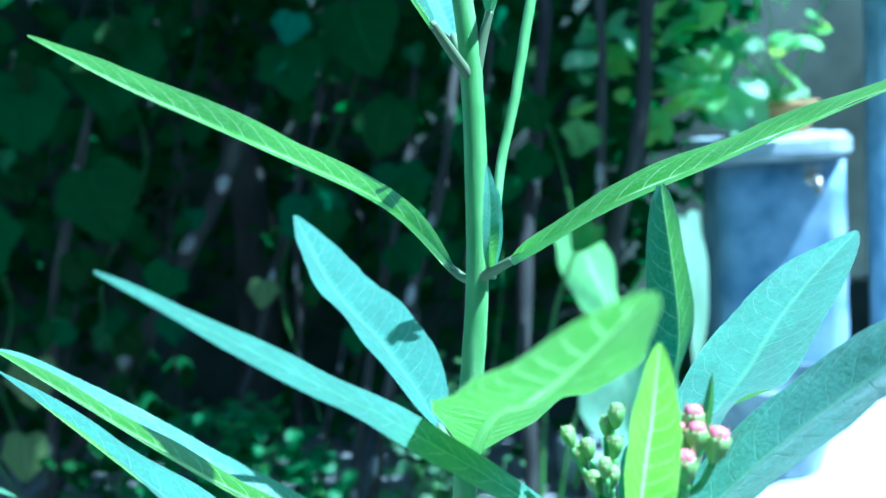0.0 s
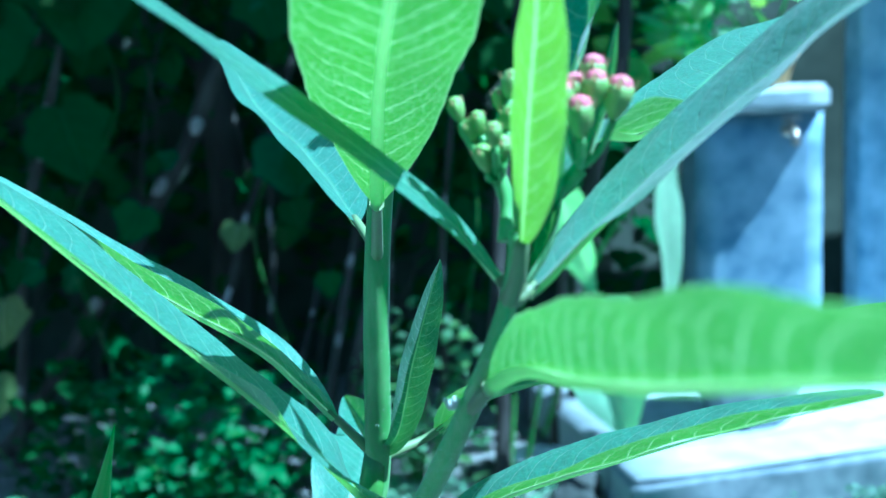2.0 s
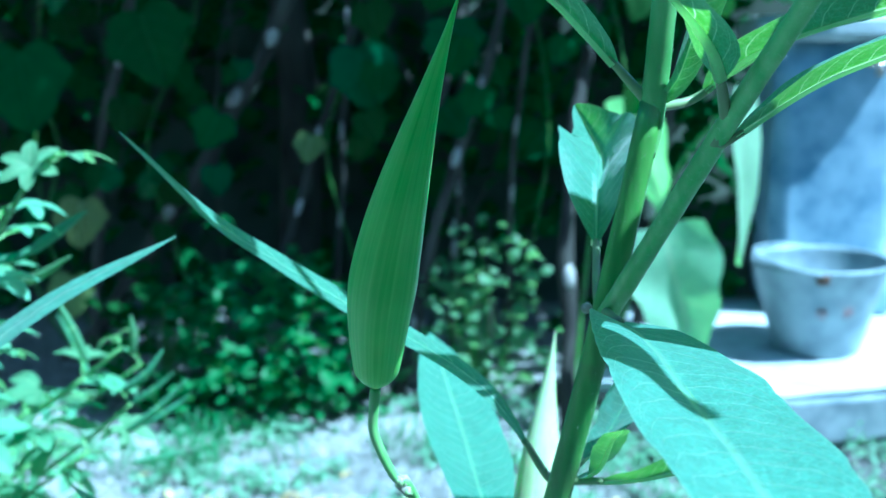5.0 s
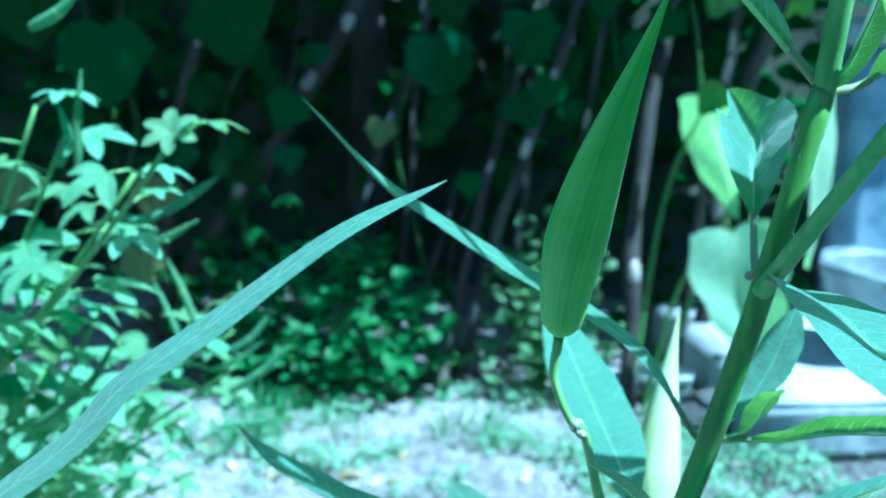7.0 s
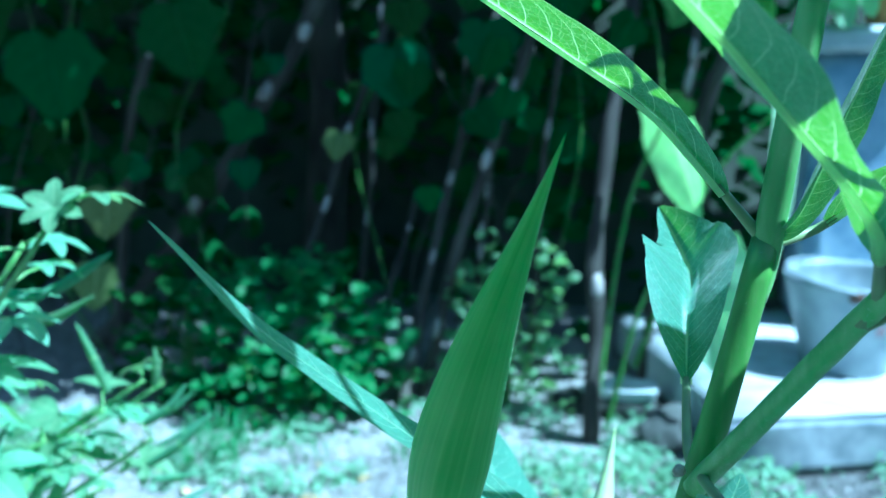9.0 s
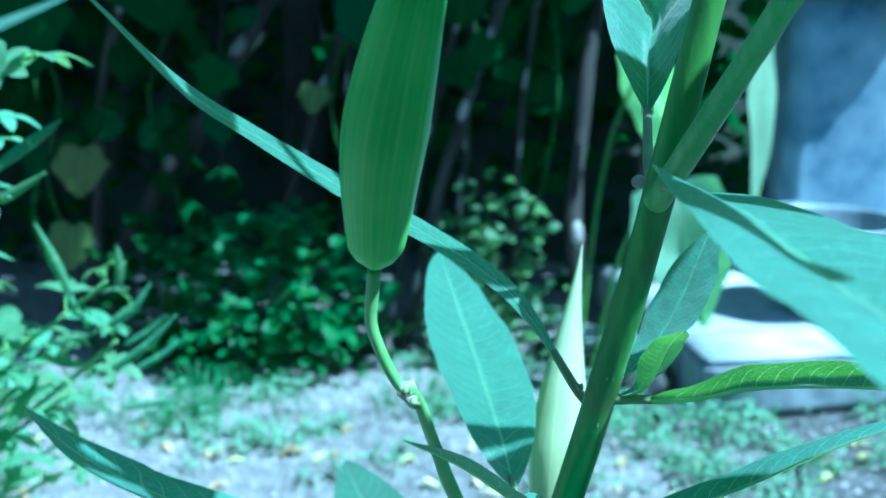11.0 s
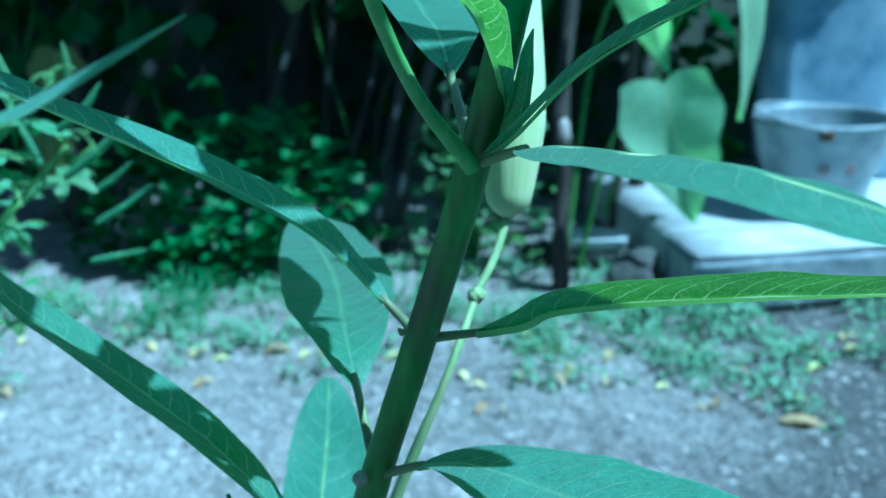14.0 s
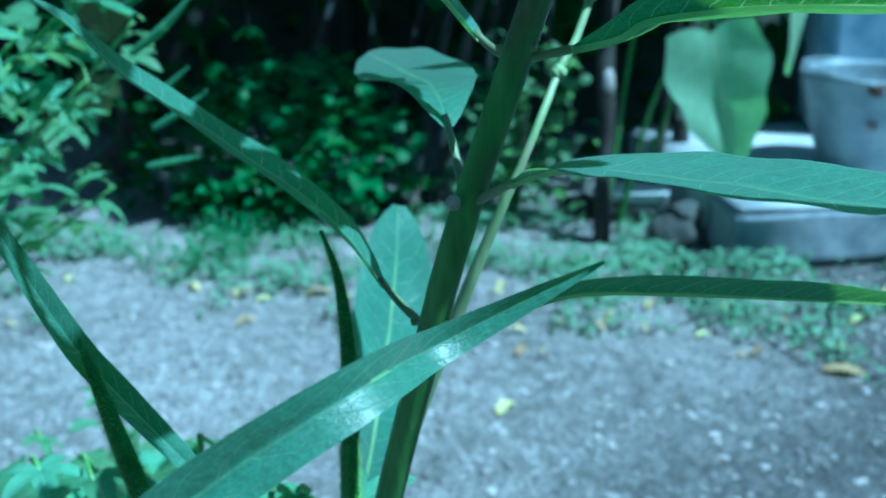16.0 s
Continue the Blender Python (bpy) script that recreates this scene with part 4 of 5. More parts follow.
def bud_cluster(joint, heads, foot, mat, size, label):
    rnd = random.Random(7)
    stalk = stem("flower_stalk", [foot, [(a + b) / 2 + 0.0006 for a, b in zip(foot, joint)], joint], [0.0012, 0.0010, 0.0011], M_STEM_TOP, label)
    j = local(milkweed, [joint])[0]
    for h in heads:
        d = (Vector(h) - Vector(joint)).normalized()
        p = bud(stalk, h, Vector((d.x * 0.5, d.y * 0.15, 1.0)), size * rnd.uniform(0.88, 1.08), mat, rnd)
        part("bud_stalk", tube(spline([j, j.lerp(p, 0.5) + Vector((d.x * 0.001, d.y * 0.001, -0.0005)), p], 8), 0.00055, 6), M_STEM_TOP, stalk)


PINK_TOPS = ((0.0416, 0.1306, 1.0495), (0.0417, 0.1272, 1.0479), (0.0449, 0.1273, 1.0464), (0.0368, 0.1260, 1.0469), (0.0388, 0.1290, 1.0475), (0.0391, 0.1215, 1.0446))
bud_cluster((0.0394, 0.1338, 1.0354), [(x - (x - 0.0394) * 0.3, 0.5 * (y + 0.1325), z - 0.0051) for x, y, z in PINK_TOPS], (0.0312, 0.1345, 1.0265), M_PINK, 0.0031, "stalk of a cluster of pink buds")
GREEN_TOPS = ((0.0232, 0.1390, 1.0464), (0.0266, 0.1390, 1.0446), (0.0317, 0.1395, 1.0490), (0.0289, 0.1290, 1.0433), (0.0311, 0.1370, 1.0450), (0.0300, 0.1330, 1.0412), (0.0276, 0.1350, 1.0400), (0.0253, 0.1400, 1.0432), (0.0300, 0.1420, 1.0474))
bud_cluster((0.0293, 0.1385, 1.0345), [(x - (x - 0.0293) * 0.25, 0.5 * (y + 0.138), z - 0.0048) for x, y, z in GREEN_TOPS], (0.0300, 0.1355, 1.0265), M_BUD, 0.0022, "stalk of a cluster of green buds")
blade([(0.0396, 0.1340, 1.0360), (0.0425, 0.1338, 1.0430), (0.0438, 0.1340, 1.0480), (0.0445, 0.1340, 1.0530)], 0.0024, (-0.6, -0.7, 0.2), 0.5, 0.05)

# young leaves at the top of the main stem and an opening flower
blade([(0.0095, 0.212, 1.100), (0.0036, 0.205, 1.1098), (-0.0011, 0.200, 1.1174), (-0.012, 0.19, 1.135)], 0.012, (0.4, -0.5, 0.8), 0.4, 0.3)
blade([(0.0108, 0.213, 1.100), (0.0136, 0.213, 1.1100), (0.0172, 0.213, 1.1191), (0.028, 0.21, 1.14)], 0.012, (-0.4, -0.5, 0.8), 0.4, 0.3)
blade([(0.0092, 0.214, 1.102), (0.0058, 0.225, 1.1103), (0.0003, 0.240, 1.1238), (-0.006, 0.26, 1.14)], 0.014, (0.3, -0.7, 0.6), 0.3, 0.2)
blade([(0.0112, 0.2105, 1.0575), (0.0120, 0.2060, 1.066), (0.0125, 0.2060, 1.074), (0.0122, 0.2080, 1.0815)], 0.0045, (0.3, -0.9, 0.1), 0.5, 0.05)
blade([(0.0115, 0.2120, 1.0575), (0.0128, 0.2130, 1.064), (0.0135, 0.2130, 1.071), (0.0140, 0.2130, 1.076)], 0.0035, (0.6, -0.7, 0.1), 0.5, 0.05)


def build_flower():
    c = local(milkweed, [(0.0371, 0.2560, 1.1245)])[0]
    bm = bmesh.new()
    for k in range(5):
        a = 2 * math.pi * k / 5 + 0.3
        o = Vector((math.cos(a), math.sin(a), 0))
        add_blade(bm, [c, c + o * 0.003 + Vector((0, 0, -0.001)), c + o * 0.0055 + Vector((0, 0, -0.005))], 0.0042, (0, 0, 1), 0.1, 6, 4, "oval")
        add_blade(bm, [c + Vector((0.012, 0, 0.001)), c + Vector((0.012, 0, 0)) + o * 0.003, c + Vector((0.012, 0, -0.004)) + o * 0.005], 0.004, (0, 0, 1), 0.1, 6, 4, "oval")
    part("flower", bm, M_RED, milkweed, "hanging red petals")


build_flower()


def build_scars():
    """The cut leaf scar and the torn bits on the stem."""
    o = local(milkweed, [(-0.0590, 0.2415, 0.7497)])[0]
    d = Vector((-0.35, -0.9, 0.1)).normalized()
    part("leaf_scar", tube([o, o + d * 0.0015, o + d * 0.0019], [0.0019, 0.0017, 0.0010], 14), M_SCAR, milkweed, "round pale leaf scar")
    o = local(milkweed, [(-0.0148, 0.2165, 0.9215)])[0]
    part("leaf_scar", tube([o, o + d * 0.0012, o + d * 0.0015], [0.0013, 0.0012, 0.0008], 12), M_SCAR, milkweed, "small pale leaf scar")


build_scars()


def build_bracts():
    """Small dark torn buds in the axils of the lower leaves."""
    rnd = random.Random(13)
    for x, y, z in ((-0.0415, 0.2425, 0.7850), (-0.0490, 0.2415, 0.7850), (-0.0520, 0.2435, 0.7500), (-0.0615, 0.2465, 0.7160), (-0.0700, 0.2470, 0.7160), (-0.0290, 0.2345, 0.8260), (-0.0245, 0.2245, 0.8770), (0.0215, 0.1425, 1.0025), (0.0258, 0.1425, 1.0030)):
        o = local(milkweed, [(x, y, z)])[0]
        bm = bmesh.new()
        for k in range(4):
            d = Vector((rnd.uniform(-0.6, 0.6), -0.4, rnd.uniform(0.5, 1.0))).normalized()
            add_tube(bm, [o + d * 0.0014 * q for q in (0, 0.5, 1.0, 1.5)], [0.0006, 0.0006, 0.0004, 0.0001], 6)
        part("bract", bm, M_HAIR if z > 1 else M_PETIOLE, milkweed, "small torn axil bract")


build_bracts()


# ---- scattered small leaves ----
def leaf_template(length, width, kind="oval", along=4, across=2, fold=0.15, curl=0.15):
    bm = bmesh.new()
    add_blade(bm, [(0, 0, 0), (0, length * 0.5, length * curl), (0, length, -length * curl * 0.3)], width, (0, 0, 1), fold, along, across, kind)
    uvl = bm.loops.layers.uv.verify()
    bm.verts.ensure_lookup_table()
    bm.verts.index_update()
    co = np.array([v.co[:] for v in bm.verts])
    faces = np.array([[v.index for v in f.verts] for f in bm.faces])
    uv = np.array([[l[uvl].uv[:] for l in f.loops] for f in bm.faces])
    bm.free()
    return co, faces, uv


def join_templates(parts):
    cos, fs, us, n = [], [], [], 0
    for co, f, uv in parts:
        cos.append(co), fs.append(f + n), us.append(uv)
        n += len(co)
    return np.concatenate(cos), np.concatenate(fs), np.concatenate(us)


def turned(template, m):
    co, f, uv = template
    a = np.array(m)
    return co @ a[:3, :3].T + a[:3, 3], f, uv


def scatter(name, template, poses, mat, parent=None, label=""):
    """One mesh of many copies of a small leaf, joined."""
    co, faces, uv = template
    n, k = len(co), len(poses)
    mats = np.array([np.array(m) for m in poses])
    verts = np.einsum("kij,nj->kni", mats[:, :3, :3], co) + mats[:, None, :3, 3]
    if parent is not None:
        verts = verts - np.array(parent.location)
    allf = (faces[None] + (np.arange(k) * n)[:, None, None]).reshape(-1, 4)
    me = bpy.data.meshes.new(name)
    me.from_pydata(verts.reshape(-1, 3).tolist(), [], allf.tolist())
    layer = me.uv_layers.new(name="UVMap")
    layer.data.foreach_set("uv", np.tile(uv.reshape(-1), k))
    me.polygons.foreach_set("use_smooth", np.ones(len(allf), bool))
    me.materials.append(mat)
    me.update()
    ob = new(name, me)
    if parent is not None:
        ob.parent = parent
    if label:
        ob["label"] = label
    return ob


def random_pose(rnd, p, s, tilt=0.6, yaw=None, pitch=None):
    e = Euler((rnd.uniform(-tilt, tilt) if pitch is None else pitch + rnd.uniform(-0.25, 0.25), rnd.uniform(-tilt, tilt), rnd.uniform(0, 6.283) if yaw is None else yaw + rnd.uniform(-0.5, 0.5)))
    return Matrix.LocRotScale(Vector(p), e, Vector((s, s, s)))


# ---- hedge behind the yard ----
def build_tree():
    """The tree whose crown shades the hedge."""
    tr = thing("tree", (-1.0, 3.65, 0), "leafy tree whose crown shades the hedge", "tree")
    o = tr.location
    part("trunk", tube(spline([(0, 0, -0.05), (0.05, -0.03, 0.8), (-0.02, -0.1, 1.6), (0.1, -0.3, 2.3)], 24), lambda u: 0.085 - 0.045 * u, 14), M_BARK, tr)
    rnd = random.Random(21)
    for k in range(9):
        a = -2.7 + k * 0.35
        tip = Vector((math.cos(a) * 1.7 + 0.2, math.sin(a) * 0.9 - 0.1, rnd.uniform(2.2, 2.6)))
        part("limb", tube(spline([(0.03, -0.2, 1.7 + 0.06 * k), tip * 0.5 + Vector((0, 0, 1.15)), tip], 12), lambda u: 0.03 - 0.024 * u, 8), M_BARK, tr)
    tmp = leaf_template(0.12, 0.085, "oval")
    ps = []
    while len(ps) < 4600:
        p = Vector((rnd.uniform(-2.8, 1.15), rnd.uniform(2.2, 4.2), rnd.uniform(2.0, 2.7)))
        if noise.noise(p * 2.1) < -0.26 or (p.x > 0.75 and p.y < 2.6):
            continue
        ps.append(random_pose(rnd, p, rnd.uniform(0.7, 1.2), 0.7))
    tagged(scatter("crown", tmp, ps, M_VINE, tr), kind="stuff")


build_tree()


def build_hedge():
    rnd = random.Random(31)
    ps = []
    while len(ps) < 3400:
        p = Vector((rnd.uniform(-3.4, 0.75), rnd.uniform(3.3, 4.0), rnd.uniform(0.0, 1.9)))
        if noise.noise(p * 2.7) < -0.12 or rnd.random() > 0.35 + 0.4 * p.z:
            continue
        ps.append(random_pose(rnd, p, rnd.uniform(0.6, 1.3), 1.2))
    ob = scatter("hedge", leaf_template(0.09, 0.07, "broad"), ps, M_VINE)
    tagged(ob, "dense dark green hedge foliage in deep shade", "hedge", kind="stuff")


build_hedge()


def heart_leaf(bm, p, d, up, size):
    """A broad heart-shaped vine leaf with two lobes at its foot."""
    p, d, up = Vector(p), Vector(d).normalized(), Vector(up)
    side = d.cross(up).normalized()
    nrm = side.cross(d).normalized()
    uvl = bm.loops.layers.uv.verify()
    rows = []
    n, k = 18, 8
    for i in range(n + 1):
        u = i / n
        half = size * 0.58 * (math.sin(math.pi * min(1, (u * 0.9 + 0.1)) ** 0.64) ** 0.75) * (1 + 0.05 * math.cos(2 * math.pi * 2.2 * u + 0.6) + 0.14 * noise.noise(Vector((u * 5, p.x * 40, p.z * 40))))
        back = size * 0.11 * max(0, 1 - u * 2.4)
        row = []
        for j in range(k + 1):
            v = 2 * j / k - 1
            q = p + d * (size * u - back * math.sin(math.pi * min(1, abs(v) * 0.95)) ** 0.8) + side * half * v * (1 + 0.05 * math.sin(13 * u + 2 * v) + 0.03 * math.sin(29 * u + v)) + nrm * (0.10 * size * (abs(v) - 0.3) * 0.5 - 0.22 * size * u * u + 0.02 * size * math.sin(7 * u + 5 * v))
            row.append(bm.verts.new(q))
        rows.append(row)
    for i in range(n):
        for j in range(k):
            f = bm.faces.new((rows[i][j], rows[i][j + 1], rows[i + 1][j + 1], rows[i + 1][j]))
            for l, (a, b) in zip(f.loops, ((i, j), (i, j + 1), (i + 1, j + 1), (i + 1, j))):
                l[uvl].uv = (a / n, b / k)
    return bm


def build_vine():
    vn = thing("climbing_vine", (-0.9, 2.9, 0), "climbing vine with heart-shaped dark green leaves in shade", "vine")
    rnd = random.Random(5)
    lines = []
    for k in range(13):
        x = rnd.uniform(-1.9, 0.15)
        pts = [Vector((x + rnd.uniform(-0.3, 0.3), rnd.uniform(2.7, 3.1), -0.02))]
        for i in range(5):
            pts.append(pts[-1] + Vector((rnd.uniform(-0.16, 0.16), rnd.uniform(-0.1, 0.1), 0.36)))
        ln = spline(local(vn, pts), 30)
        lines.append(ln)
        part("vine_stem", tube(ln, lambda u: 0.0035 - 0.0018 * u, 6), M_STEM if k % 2 else M_BARK, vn)
    big = [((-1.44, 2.62, 0.96), 0.234), ((-1.10, 2.62, 1.05), 0.213), ((-0.54, 2.62, 0.95), 0.170), ((-0.30, 2.62, 1.01), 0.149), ((-0.52, 2.60, 0.79), 0.085),
           ((-0.44, 2.62, 0.60), 0.071), ((-1.65, 2.58, 1.09), 0.213), ((-0.11, 2.62, 1.09), 0.099), ((-0.50, 2.60, 1.06), 0.099), ((-0.23, 2.62, 0.85), 0.085),
           ((-1.25, 2.60, 1.30), 0.213), ((-1.02, 2.66, 1.41), 0.255), ((-0.56, 2.62, 1.33), 0.156), ((-0.39, 2.66, 1.43), 0.213), ((-0.31, 2.62, 1.16), 0.142)]
    for p, s in big:
        bm = bmesh.new()
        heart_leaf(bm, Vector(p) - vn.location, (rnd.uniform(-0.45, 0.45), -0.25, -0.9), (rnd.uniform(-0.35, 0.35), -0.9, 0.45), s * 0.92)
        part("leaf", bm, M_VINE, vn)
    for k in range(120):
        ln = rnd.choice(lines)
        p = ln[rnd.randint(9, 30)] + Vector((rnd.uniform(-0.14, 0.14), rnd.uniform(-0.25, 0.08), rnd.uniform(-0.05, 0.1)))
        bm = bmesh.new()
        heart_leaf(bm, p, (rnd.uniform(-0.8, 0.8), -0.4, -0.8), (rnd.uniform(-0.5, 0.5), -0.8, 0.6), rnd.uniform(0.05, 0.11))
        part("leaf", bm, M_VINE if rnd.random() < 0.95 else M_HERB, vn)
    for p, s in (((-1.28, 2.57, 0.57), 0.125), ((-1.34, 2.60, 0.36), 0.12), ((-1.70, 2.60, 0.56), 0.12), ((-0.70, 2.75, 0.72), 0.075), ((-0.60, 2.75, 0.90), 0.05)):
        bm = bmesh.new()
        heart_leaf(bm, Vector(p) - vn.location, (rnd.uniform(-0.3, 0.3), -0.4, -0.9), (0, -0.9, 0.4), s)
        part("leaf", bm, M_YELLOW, vn, "pale yellowish vine leaf")


build_vine()


def stick(pts, r0, r1, label="slanting grey dead branch in the hedge"):
    pts = [Vector(p) for p in pts]
    ob_line = spline(pts, 22)
    line = [p + noise.noise_vector(p * 5) * 0.012 for p in ob_line]
    base = line[0].copy()
    bm = bmesh.new()
    add_tube(bm, [p - base for p in line], lambda u: (r0 + (r1 - r0) * u) * (1 + 0.12 * math.sin(u * 31)), 9)
    ob = mesh_object("dead_branch", bm, M_BARK)
    ob.location = base
    tagged(ob, label, "branch", "dead branches in the hedge")
    rnd = random.Random(int(base.x * 1000))
    # Three pale sleeves per branch paint dappled sun onto the bark.
    for k in range(3):
        i = rnd.randint(3, 18)
        seg = [(line[i] - base).lerp(line[i + 1] - base, w) for w in (0.0, 0.33, 0.66, 1.0)]
        u = i / 22
        r = (r0 + (r1 - r0) * u) * (1 + 0.12 * math.sin(u * 31))
        shift = Vector((rnd.uniform(-0.3, 0.3), -0.45, 0.1)) * r
        part("sun_dapple", tube([p + shift for p in seg], [r * 0.5, r * 0.78, r * 0.72, r * 0.3], 8), M_DAPPLE, ob, "pale sun dapple painted on the bark")


stick([(-1.60, 3.0, -0.03), (-1.465, 3.0, 0.108), (-1.054, 3.0, 0.672), (-0.969, 3.0, 0.807), (-0.75, 3.0, 1.2)], 0.030, 0.024, "thick slanting brown branch with painted sun dapples")
stick([(-1.46, 2.9, -0.03), (-1.357, 2.9, 0.714), (-1.293, 2.9, 0.93), (-1.22, 2.95, 1.25)], 0.018, 0.014)
stick([(-0.98, 2.8, -0.03), (-0.815, 2.8, 0.367), (-0.673, 2.9, 0.823), (-0.5, 3.0, 1.4)], 0.013, 0.010)
stick([(-0.48, 2.7, -0.03), (-0.386, 2.75, 0.382), (-0.317, 2.8, 0.628), (-0.22, 2.9, 0.95), (-0.14, 3.0, 1.4)], 0.017, 0.013, "slanting grey branch with pale sunlit bark")
stick([(-0.512, 2.6, -0.04), (-0.49, 2.75, 0.197), (-0.456, 2.8, 0.382), (-0.393, 2.9, 0.667), (-0.3, 3.0, 1.1)], 0.015, 0.011)
stick([(-0.004, 2.48, -0.03), (-0.003, 2.5, 0.096), (-0.010, 2.55, 0.401), (0.0, 2.65, 0.72), (0.056, 2.75, 1.041), (0.12, 2.85, 1.6)], 0.021, 0.017, "upright grey branch with pale bark")
stick([(0.14, 2.92, -0.03), (0.18, 2.9, 0.6), (0.226, 2.9, 0.947), (0.26, 2.9, 1.7)], 0.016, 0.013, "upright pale grey branch")
stick([(0.20, 3.0, -0.03), (0.25, 2.95, 0.7), (0.294, 2.9, 0.904), (0.35, 2.9, 1.12), (0.40, 2.92, 1.7)], 0.026, 0.020, "twisted pale grey branch")
stick([(-0.72, 2.95, -0.03), (-0.66, 2.95, 0.6), (-0.62, 3.0, 1.4)], 0.010, 0.008)
stick([(-0.36, 3.0, -0.03), (-0.33, 3.0, 0.5), (-0.28, 3.05, 1.3)], 0.012, 0.008)
stick([(-0.2, 3.0, -0.03), (-0.16, 3.0, 0.7), (-0.05, 3.1, 1.4)], 0.011, 0.008)
stick([(-0.62, 2.7, -0.03), (-0.58, 2.75, 0.25), (-0.50, 2.85, 0.55)], 0.010, 0.007)


def build_herb(name, centre, spread, height, n, size, mat, label, seed):
    hb = thing(name, (*centre, 0), label, "shrub")
    rnd = random.Random(seed)
    tmp = leaf_template(size, size * 0.9, "broad", 4, 4, 0.2)
    ps = []
    for k in range(14):
        a = rnd.uniform(0, 6.283)
        r = math.sqrt(rnd.random())
        tip = Vector((math.cos(a) * spread[0] * r * 0.8, math.sin(a) * spread[1] * r * 0.8, height * rnd.uniform(0.6, 1.0) * (1 - 0.35 * r)))
        part("stem", tube(spline([(tip.x * 0.2, tip.y * 0.2, -0.01), tip * 0.55, tip], 8), lambda u: 0.004 - 0.0025 * u, 6), M_STEM, hb)
    while len(ps) < n:
        q = Vector((rnd.uniform(-1, 1), rnd.uniform(-1, 1), rnd.uniform(0.03, 1)))
        if q.x ** 2 + q.y ** 2 + (q.z * 0.95) ** 2 > 1.0 + 0.25 * noise.noise(q * 4) or rnd.random() > 0.25 + (q.x ** 2 + q.y ** 2 + q.z ** 2):
            continue
        p = Vector((centre[0] + q.x * spread[0], centre[1] + q.y * spread[1], q.z * height))
        ps.append(random_pose(rnd, p, rnd.uniform(0.6, 1.25), 0.7))
    tagged(scatter("foliage", tmp, ps, mat, hb), kind="stuff")


build_herb("herb_shrub", (-0.80, 2.58), (0.34, 0.22), 0.44, 750, 0.042, M_HERB, "low bushy herb with round green leaves in shade", 3)
build_herb("herb_shrub", (-1.12, 2.62), (0.2, 0.15), 0.40, 130, 0.05, M_VINE, "low dark green herb beside the slanting branch", 4)
build_herb("herb_shrub", (-0.24, 2.72), (0.22, 0.2), 0.50, 260, 0.038, M_SPIDER, "thin pale green weed beside the grey branches", 6)


def build_weeds():
    """Low weeds and grass along the foot of the hedge and the slab."""
    rnd = random.Random(77)
    ps, gs = [], []
    while len(ps) < 5600:
        x, y = rnd.uniform(-1.6, 1.3), rnd.uniform(1.75, 2.75)
        edge = 2.33 + 0.09 * x - (0.12 if x > 0.25 else 0.0)
        d = abs(y - edge)
        if x > 0.26 and y > 2.28 + 0.3 * (x - 0.294) - 0.02:
            continue
        if noise.noise(Vector((x * 6, y * 6, 1.0))) < 0.0 + d * 0.7 or rnd.random() < d * 1.6:
            continue
        for i in range(3):
            ps.append(random_pose(rnd, (x + rnd.uniform(-0.02, 0.02), y + rnd.uniform(-0.02, 0.02), rnd.uniform(0.0, 0.045)), rnd.uniform(0.5, 1.3), 0.6))
    while len(ps) < 7400:
        x = rnd.uniform(-0.1, 1.25)
        y = 2.27 + 0.3 * (x - 0.294) - 0.3 * rnd.random() ** 1.6
        if noise.noise(Vector((x * 5, y * 7, 6.0))) < 0.02:
            continue
        ps.append(random_pose(rnd, (x, y, rnd.uniform(0.0, 0.07)), rnd.uniform(0.5, 1.3), 0.9))
    tagged(scatter("weeds", leaf_template(0.016, 0.012, "oval"), ps, M_WEED), "low pale green weeds spreading over the gravel", "weeds", kind="stuff")
    while len(gs) < 220:
        x, y = rnd.uniform(-1.1, -0.3), rnd.uniform(2.1, 2.4)
        if noise.noise(Vector((x * 5, y * 5, 4.0))) < 0.05:
            continue
        gs.append(random_pose(rnd, (x, y, 0.0), rnd.uniform(0.5, 1.2), 0.5, None, 1.1))
    tagged(scatter("grass", leaf_template(0.10, 0.005, "lance", 5, 2, 0.1, 0.2), gs, M_HERB), "short grass tufts at the foot of the hedge", "grass", kind="stuff")


build_weeds()


